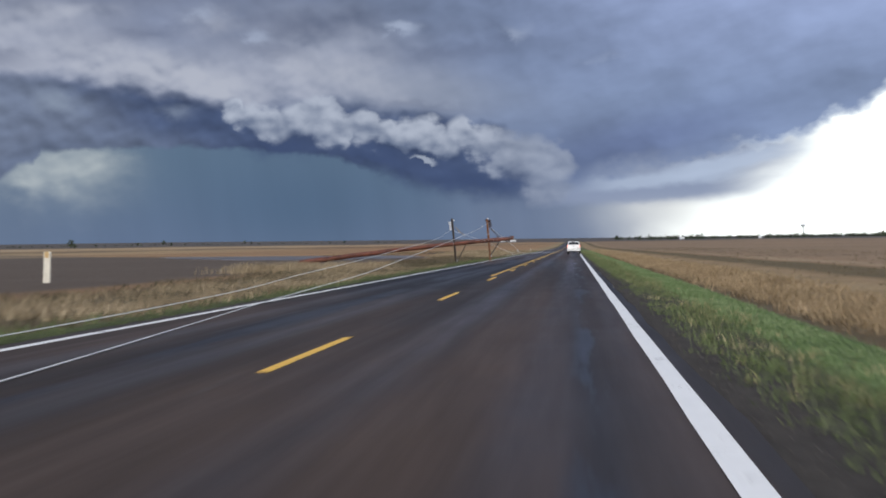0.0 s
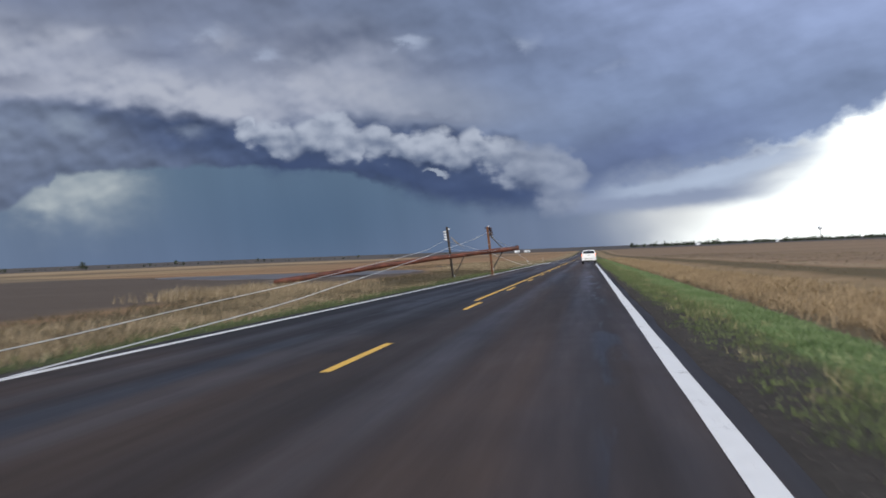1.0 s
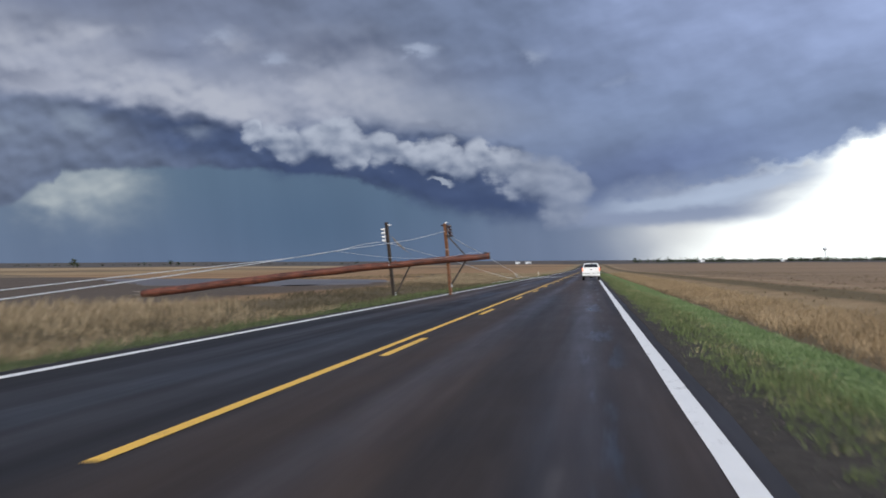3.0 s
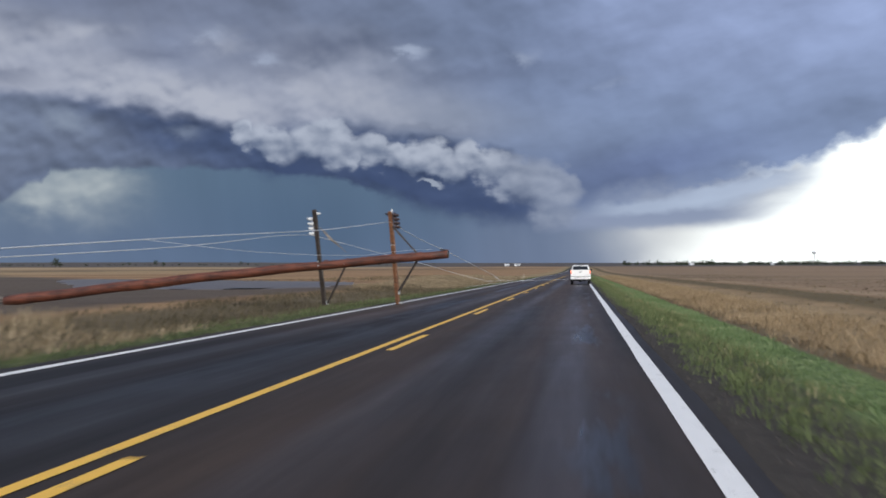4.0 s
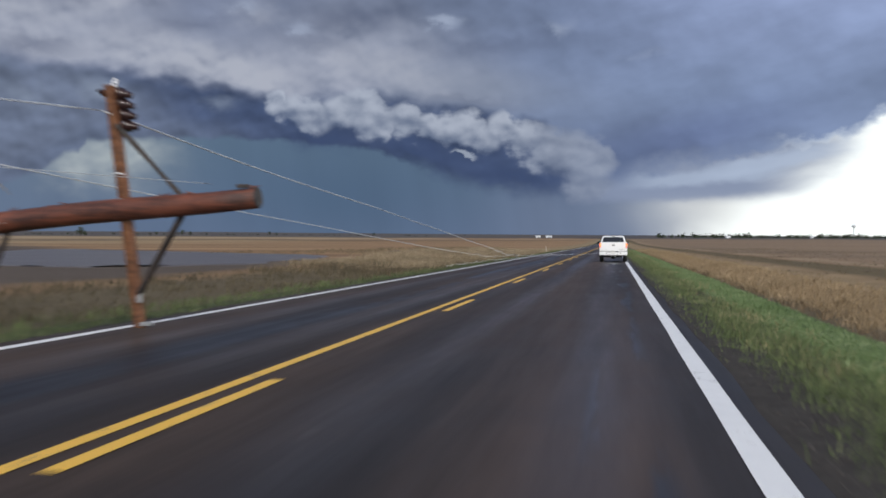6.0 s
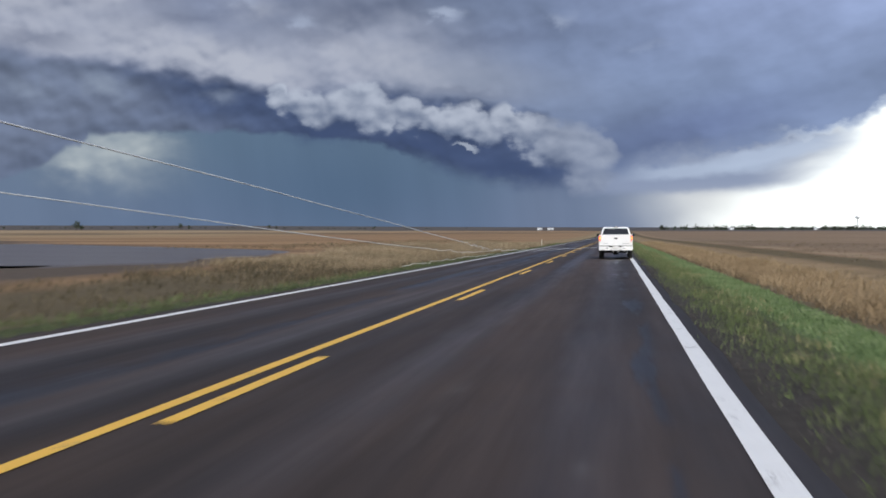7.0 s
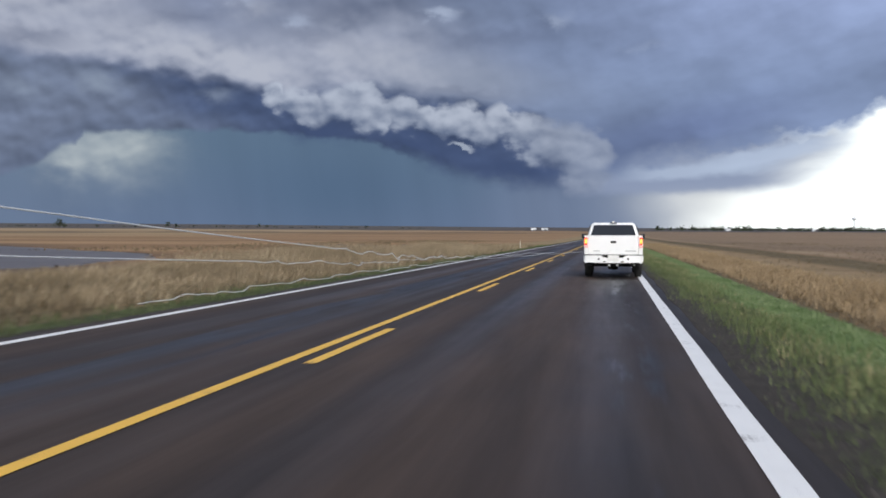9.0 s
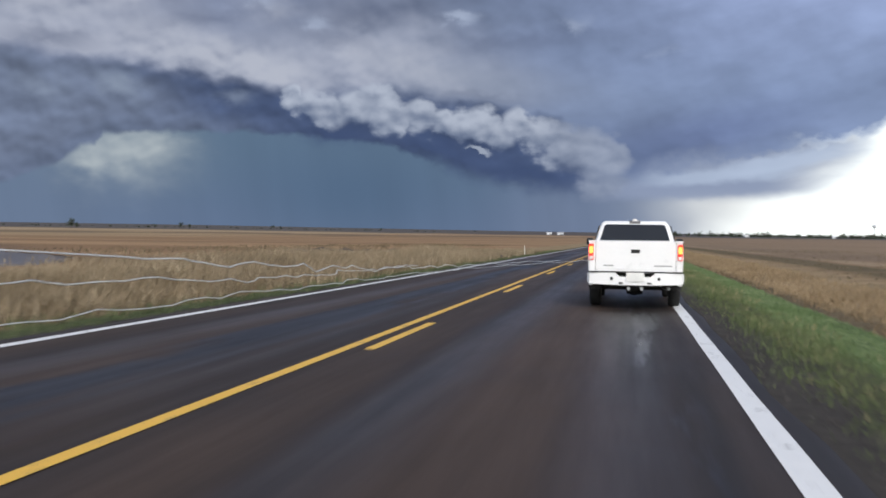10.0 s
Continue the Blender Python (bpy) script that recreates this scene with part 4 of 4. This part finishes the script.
    # bonnet, grille, front bumper
    part("bonnet", loft([[(-x, y, 0.5), (x, y, 0.5), (x, y, z - 0.05), (x - 0.1, y, z), (-x + 0.1, y, z), (-x, y, z - 0.05)] for y, x, z in ((3.70, 0.78, 1.06), (4.4, 0.77, 1.01), (4.95, 0.74, 0.92), (5.05, 0.70, 0.82))]), TRUCK_PAINT, t, "", True)
    part("grille", box((1.2, 0.05, 0.18), (0, 5.06, 0.74), 0.01), BLACK_TRIM, t, "black grille")
    part("front_bumper", box((1.64, 0.16, 0.18), (0, 5.08, 0.52), 0.04), TRUCK_PAINT, t)
    # underside and running gear
    part("chassis", box((0.9, 4.6, 0.14), (0, 2.6, 0.44), 0.02), BLACK_TRIM, t, "black chassis frame")
    axle = lathe([(0, 0.045), (0.55, 0.045), (0.56, 0.12), (0.70, 0.15), (0.84, 0.12), (0.85, 0.045), (1.4, 0.045)], (-0.70, 1.15, 0.33), (1, 0, 0), 14)
    part("rear_axle", axle, BLACK_TRIM, t, "black rear axle")
    part("exhaust_pipe", sweep([(0.42, 2.2, 0.36), (0.44, 1.2, 0.40), (0.50, 0.55, 0.36), (0.58, 0.30, 0.35)], 0.03, 10), STEEL, t, "steel exhaust pipe")
    for s in (-1, 1):
        part("leaf_spring", sweep([(s * 0.52, 0.45, 0.45), (s * 0.52, 1.15, 0.36), (s * 0.52, 1.85, 0.45)], 0.03, 6), BLACK_TRIM, t)
        part("mud_flap", box((0.22, 0.02, 0.18), (s * 0.70, 0.68, 0.40), 0.004), BLACK_TRIM, t)
    for s in (-1, 1):
        for y in (1.15, 4.25):
            wheel = new("wheel")
            wheel.parent, wheel.location = t, (s * 0.70, y, 0.33)
            prof = [(-0.10, 0.21), (-0.105, 0.27), (-0.095, 0.315), (-0.06, 0.33), (0.06, 0.33), (0.095, 0.315), (0.105, 0.27), (0.10, 0.21)]
            part("tyre", lathe(prof, (0, 0, 0), (1, 0, 0), 30), RUBBER, wheel, "black tyre", True)
            part("rim", lathe([(-0.085, 0.205), (-0.07, 0.21), (0.07, 0.21), (0.088, 0.205), (0.07, 0.17), (0.06, 0.06), (0.085, 0.05)], (0, 0, 0), (s, 0, 0), 24), RIM, wheel, "grey steel rim", True)
    return t


pickup()


# ---- posts, sheds, trees, tower ----
def marker_post(x, y, h, lean, wide=0.1):
    z = float(lie(x, y))
    t = thing("marker_post", "white roadside marker post leaning a little in the grass", "marker post", "marker posts", at=(x, y, z))
    bm = box((wide, wide * 0.45, h), (0, 0, h / 2), wide * 0.12)
    for v in bm.verts:
        v.co.x += lean * v.co.z
    part("post", bm, POST_WHITE, t)
    part("reflector", box((wide * 0.7, 0.012, wide * 0.9), (lean * h * 0.9, -wide * 0.23, h * 0.9), 0.004), REFLECTOR, t, "dull amber reflector")
    return t


marker_post(-18.5, 24.6, 1.28, 0.05, 0.27)
marker_post(-5.0, 171.0, 0.80, 0.0, 0.06)


def bearing_at(deg_left, r):
    """Ground place at a bearing to the left of the road's line, seen from mid-road."""
    x, y = -math.sin(radians(deg_left)) * r, 60 + math.cos(radians(deg_left)) * r
    return x, y, float(lie(x, y))


def shed(deg, r, wide, deep, high, turn, label):
    x, y, z = bearing_at(deg, r)
    t = thing("farm_shed", label, "shed", "far sheds", at=(x, y, z), turn=turn)
    part("wall", box((wide, deep, high), (0, 0, high / 2), 0.05), SHED_WALL, t, "white metal wall")
    roof = extrude_outline([(-deep / 2 - 0.4, high), (0, high * 1.28), (deep / 2 + 0.4, high), (deep / 2 + 0.4, high + 0.2), (0, high * 1.28 + 0.25), (-deep / 2 - 0.4, high + 0.2)], "x", -wide / 2 - 0.4, wide / 2 + 0.4)
    part("roof", roof, SHED_ROOF, t, "pale metal roof")
    part("door", box((3.2, 0.1, high * 0.7), (wide * 0.2, -deep / 2 - 0.06, high * 0.35), 0.02), STEEL, t, "grey sliding door")
    return t


shed(4.05, 1200, 5.6, 4, 1.9, 4, "long white metal farm shed on the horizon")
shed(3.45, 1200, 6.4, 4, 1.9, -6, "white metal farm shed beside a longer one")
shed(-6.3, 1500, 6, 5, 2.4, 20, "small white house among far trees")
shed(-10.6, 1500, 3.5, 4, 2.4, 10, "small white outbuilding before far trees")


def crown(bm, at, rx, rz, n, rnd, size):
    """Leaf clumps scattered in an uneven round."""
    lumps = [(Vector((rnd.gauss(0, 0.45), rnd.gauss(0, 0.45), rnd.uniform(-0.6, 0.8))), rnd.uniform(0.35, 0.6)) for _ in range(7)]
    for _ in range(n):
        c, r = rnd.choice(lumps)
        d = Vector((rnd.gauss(0, 1), rnd.gauss(0, 1), rnd.gauss(0, 1))).normalized() * r * rnd.uniform(0.6, 1.0)
        p = c + d
        p = Vector(at) + Vector((p.x * rx, p.y * rx, p.z * rz))
        a, b = (Vector((rnd.gauss(0, 1), rnd.gauss(0, 1), rnd.gauss(0, 1))).normalized() * size * rnd.uniform(0.6, 1.3) for _ in range(2))
        bm.faces.new([bm.verts.new(p + q) for q in (a, b, -a, -b)])


def tree(h, spread, seed, n=260):
    rnd = random.Random(seed)
    t = thing("tree", "dark far-off broadleaf tree on the horizon", "tree", "far trees")
    trunk = sweep([(0, 0, -0.3), (0.1, 0, h * 0.25), (0.05, 0.1, h * 0.55), (0.2, 0, h * 0.8)], [h * 0.035, h * 0.026, h * 0.018, h * 0.006], 7)
    for k in range(5):
        a = rnd.uniform(0, math.tau)
        z = h * rnd.uniform(0.3, 0.6)
        sweep([(0.08, 0.03, z), (math.cos(a) * spread * 0.35, math.sin(a) * spread * 0.35, z + h * 0.12), (math.cos(a) * spread * 0.7, math.sin(a) * spread * 0.7, z + h * 0.2)], [h * 0.013, h * 0.009, h * 0.003], 5, trunk)
    part("trunk", trunk, BARK, t)
    bm = bmesh.new()
    crown(bm, (0, 0, h * 0.62), spread, h * 0.42, n, rnd, h * 0.06)
    part("crown", bm, LEAF, t)
    return t


kinds = [tree(7.5, 3.6, 1), tree(5.5, 4.6, 2), tree(6.5, 4.2, 4)]
spots = [(29.25, 1000, 1.15), (27.5, 1250, 0.65), (23.9, 1200, 1.0), (29.0, 1020, 0.7), (25.6, 1250, 0.6), (25.3, 1260, 0.7), (23.5, 1210, 0.7), (22.6, 1300, 0.6), (19.2, 1400, 0.75), (18.8, 1420, 0.55), (13.4, 1500, 0.8), (33.5, 900, 0.7), (-2.6, 1300, 0.8), (8.2, 1700, 0.6)]
rnd = random.Random(8)
for k, (deg, r, s) in enumerate(spots):
    x, y, z = bearing_at(deg, r)
    m = pose(x, y, z, 0, 0, rnd.uniform(0, 360))
    if k < 3:
        kinds[k].matrix_world = m @ Matrix.Scale(s, 4)
    else:
        ob = copy_thing(kinds[k % 3], m)
        ob.scale = (s, s, s)


def far_wood(name, deg0, deg1, r, high, n, label, gap=0.0, seed=0):
    """A long belt of trees too far off to count."""
    rnd = random.Random(seed)
    bm = bmesh.new()
    for k in range(n):
        deg = rnd.uniform(deg0, deg1)
        hump = 0.55 + 0.45 * float(wave(deg * 6.0, seed, 1.0)) + 0.25 * float(wave(deg * 21.0, seed, 3.0))
        if rnd.random() > 0.35 + hump or hump < gap:
            continue
        x, y, z = bearing_at(deg, r + rnd.uniform(-60, 60))
        h = high * max(0.35, 0.6 + 0.5 * hump) * rnd.uniform(0.7, 1.1)
        for _ in range(22):
            p = Vector((x + rnd.gauss(0, h * 0.35), y + rnd.gauss(0, h * 0.35), z + h * abs(rnd.gauss(0.35, 0.28))))
            a, b = (Vector((rnd.gauss(0, 1), rnd.gauss(0, 1), rnd.gauss(0, 1))).normalized() * h * 0.16 for _ in range(2))
            bm.faces.new([bm.verts.new(p + q) for q in (a, b, -a, -b)])
    return tagged(part(name, bm, LEAF), label, "woods", kind="stuff")


far_wood("far_woods", -26, -2.6, 1600, 7.0, 520, "dark belt of trees along the horizon", 0.0, 1)
far_wood("far_hedge", 10, 34, 1500, 2.6, 160, "low dark hedges on the far fields", 0.45, 2)


def water_tower():
    x, y, z = bearing_at(-12.6, 2600)
    t = thing("water_tower", "pale water tower far off above the trees", "water tower", at=(x, y, z))
    part("stem", lathe([(0, 2.2), (3, 1.3), (20, 1.2), (24, 2.0)], (0, 0, 0), (0, 0, 1), 12), TOWER_PAINT, t, "", True)
    part("tank", lathe([(23, 1.8), (24.5, 4.5), (26.5, 5.6), (29, 4.8), (31, 1.5)], (0, 0, 0), (0, 0, 1), 16), TOWER_PAINT, t, "", True)


water_tower()


# ---- grass ----
def grass(name, mat, label, count, x0, x1, y0, y1, tall, wide, seed, fade=0.0, clump=0.5, bend=0.5, bunch=6, mound=0.55, loose=1.0):
    """Bent three-sided blades in tufts, as one mesh. fade: how far the edges thin out, in metres."""
    g = np.random.default_rng(seed)
    m = count // bunch
    cx, cy = g.uniform(x0 - fade, x1 + fade, m), g.uniform(y0, y1, m)
    edge = np.clip(np.minimum(cx - x0 + fade, x1 + fade - cx) / max(2 * fade, 1e-3), 0, 1)
    thick = 0.5 + 0.5 * wave(cx * 1.1, cy * 0.55, seed)
    keep = g.random(m) < edge * (1 - clump + clump * thick)
    cx, cy, thick = cx[keep], cy[keep], thick[keep]
    x = np.repeat(cx, bunch) + g.normal(0, (0.05 + tall * 0.06) * loose, len(cx) * bunch)
    y = np.repeat(cy, bunch) + g.normal(0, (0.05 + tall * 0.06) * loose, len(cx) * bunch)
    n = len(x)
    h = tall * g.uniform(0.45, 1.1, n) * np.repeat(1.15 - mound + mound * thick, bunch)
    z = lie(x, y) - 0.02
    a = g.uniform(0, math.tau, n)
    w = wide * g.uniform(0.6, 1.3, n)
    ax, ay = np.cos(a) * w, np.sin(a) * w
    lean_dir = g.normal(0.9, 1.3, n)
    lx, ly = np.cos(lean_dir) * h * bend * g.uniform(0.2, 1.0, n), np.sin(lean_dir) * h * bend * g.uniform(0.2, 1.0, n)
    v = np.empty((n, 5, 3), np.float32)
    v[:, 0] = np.stack([x - ax, y - ay, z], -1)
    v[:, 1] = np.stack([x + ax, y + ay, z], -1)
    v[:, 2] = np.stack([x - ax * 0.7 + lx * 0.35, y - ay * 0.7 + ly * 0.35, z + h * 0.6], -1)
    v[:, 3] = np.stack([x + ax * 0.7 + lx * 0.35, y + ay * 0.7 + ly * 0.35, z + h * 0.6], -1)
    v[:, 4] = np.stack([x + lx, y + ly, z + h], -1)
    k = np.arange(n)[:, None, None] * 5
    tri = (k + np.array([[0, 1, 3], [0, 3, 2], [2, 3, 4]])[None]).reshape(-1)
    me = bpy.data.meshes.new(name)
    me.vertices.add(n * 5)
    me.vertices.foreach_set("co", v.reshape(-1))
    me.loops.add(len(tri))
    me.loops.foreach_set("vertex_index", tri.astype(np.int32))
    me.polygons.add(n * 3)
    me.polygons.foreach_set("loop_start", np.arange(0, n * 9, 3, dtype=np.int32))
    me.update(calc_edges=True)
    me.materials.append(mat)
    return tagged(new(name, me), label, "grass", kind="stuff")


grass("shoulder_weeds", OLIVE, "sparse olive weeds on the gravel shoulder", 30000, 4.2, 4.8, -12, 70, 0.11, 0.005, 11, 0.2, 0.95, 0.9, 12)
grass("green_verge", GREEN, "short even bright green grass strip beside the road", 230000, 5.2, 6.25, -12, 230, 0.095, 0.007, 12, 0.12, 0.25, 0.8)
grass("olive_verge", OLIVE, "coarse olive grass in soft mounds on the shoulder", 190000, 4.45, 5.2, -12, 210, 0.18, 0.0036, 13, 0.25, 0.7, 0.9, 14, 0.9, 2.2)
grass("olive_straw", DRY_GREEN, "pale dry stalks mixed into the shoulder grass", 30000, 4.5, 5.4, -12, 210, 0.17, 0.005, 19, 0.25, 0.9, 1.0, 8)
grass("straw_verge", GOLD, "tall golden dry grass beyond the green strip", 150000, 6.75, 9.2, -10, 230, 0.33, 0.0065, 14, 0.35, 0.6, 1.5)
grass("russet_verge", RUSSET, "russet stems at the foot of the dry grass", 30000, 6.42, 7.1, -10, 230, 0.17, 0.006, 16, 0.1, 0.5, 0.9)
grass("brown_stubble", BROWN_STRAW, "short brown stubble over the open field", 40000, 9.5, 34, 0, 260, 0.13, 0.012, 15, 1.5, 0.9, 0.4)
grass("left_green_edge", DEEP_GREEN, "short dark green grass along the road's edge", 90000, -5.35, -4.35, -12, 210, 0.13, 0.006, 21, 0.25, 0.5, 0.8)
grass("left_mixed_edge", OLIVE, "olive grass thinning into dry weeds", 40000, -6.4, -5.2, -12, 210, 0.20, 0.006, 20, 0.4, 0.7, 0.9)
grass("left_straw", STRAW, "pale dry grass in tussocks along the ditch", 48000, -10.0, -5.9, 4, 50, 0.28, 0.008, 22, 0.8, 0.75, 1.1)
grass("left_tall_straw", STRAW, "tall bright straw past the flooded field", 80000, -15.0, -5.8, 121, 185, 0.70, 0.011, 26, 1.0, 0.85, 0.9)
grass("left_mound_straw", STRAW, "pale heaped dry grass beside the fallen pole", 14000, -15.0, -9.0, 34, 52, 0.55, 0.010, 25, 1.2, 0.8, 0.9)
grass("left_dull_weeds", DULL_STRAW, "dull brown weeds matted in the ditch", 70000, -11.8, -5.8, -12, 112, 0.27, 0.008, 23, 1.0, 0.85, 1.2)
grass("left_brown_straw", BROWN_STRAW, "brown dry weeds past the flooded field", 45000, -11.8, -5.6, 90, 200, 0.36, 0.009, 27, 1.0, 0.85, 1.1)
grass("left_field_straw", BROWN_STRAW, "thin dry grass at the field's edge", 24000, -40, -21, 150, 290, 0.30, 0.016, 24, 4.0, 0.8, 0.4)
grass("left_pond_straw", STRAW, "bright straw heaped at the end of the flooded field", 44000, -13.5, -6.3, 100, 124, 0.48, 0.009, 28, 0.8, 0.75, 1.0)
grass("near_edge_grass", OLIVE, "olive grass growing up to the asphalt", 50000, 4.1, 4.8, 60, 205, 0.13, 0.004, 29, 0.2, 0.8, 0.9, 10, 0.8, 2.0)


def gravel(name, label, count, x0, x1, y0, y1, seed):
    """Loose stones on the shoulder, as one mesh of small uneven lumps."""
    g = np.random.default_rng(seed)
    x, y = g.uniform(x0, x1, count), g.uniform(y0, y1, count)
    r = 0.008 + 0.022 * g.random(count) ** 3
    z = lie(x, y)
    corners = np.array([(1, 0, 0), (0, 1, 0), (-1, 0, 0), (0, -1, 0), (0, 0, 0.8), (0, 0, -0.8)])
    v = corners[None] * (r[:, None, None] * g.uniform(0.6, 1.3, (count, 6, 1))) + np.stack([x, y, z], -1)[:, None]
    tri = np.array([(0, 1, 4), (1, 2, 4), (2, 3, 4), (3, 0, 4), (1, 0, 5), (2, 1, 5), (3, 2, 5), (0, 3, 5)])
    f = (np.arange(count)[:, None, None] * 6 + tri[None]).reshape(-1, 3)
    me = bpy.data.meshes.new(name)
    me.from_pydata(v.reshape(-1, 3).tolist(), [], f.tolist())
    me.materials.append(GRAVEL)
    return tagged(new(name, me), label, "gravel", kind="stuff")


gravel("shoulder_gravel", "loose dark gravel on the road's shoulder", 16000, 3.9, 5.0, -12, 150, 41)
gravel("left_gravel", "loose gravel along the far edge of the road", 6000, -4.7, -4.2, -12, 150, 42)
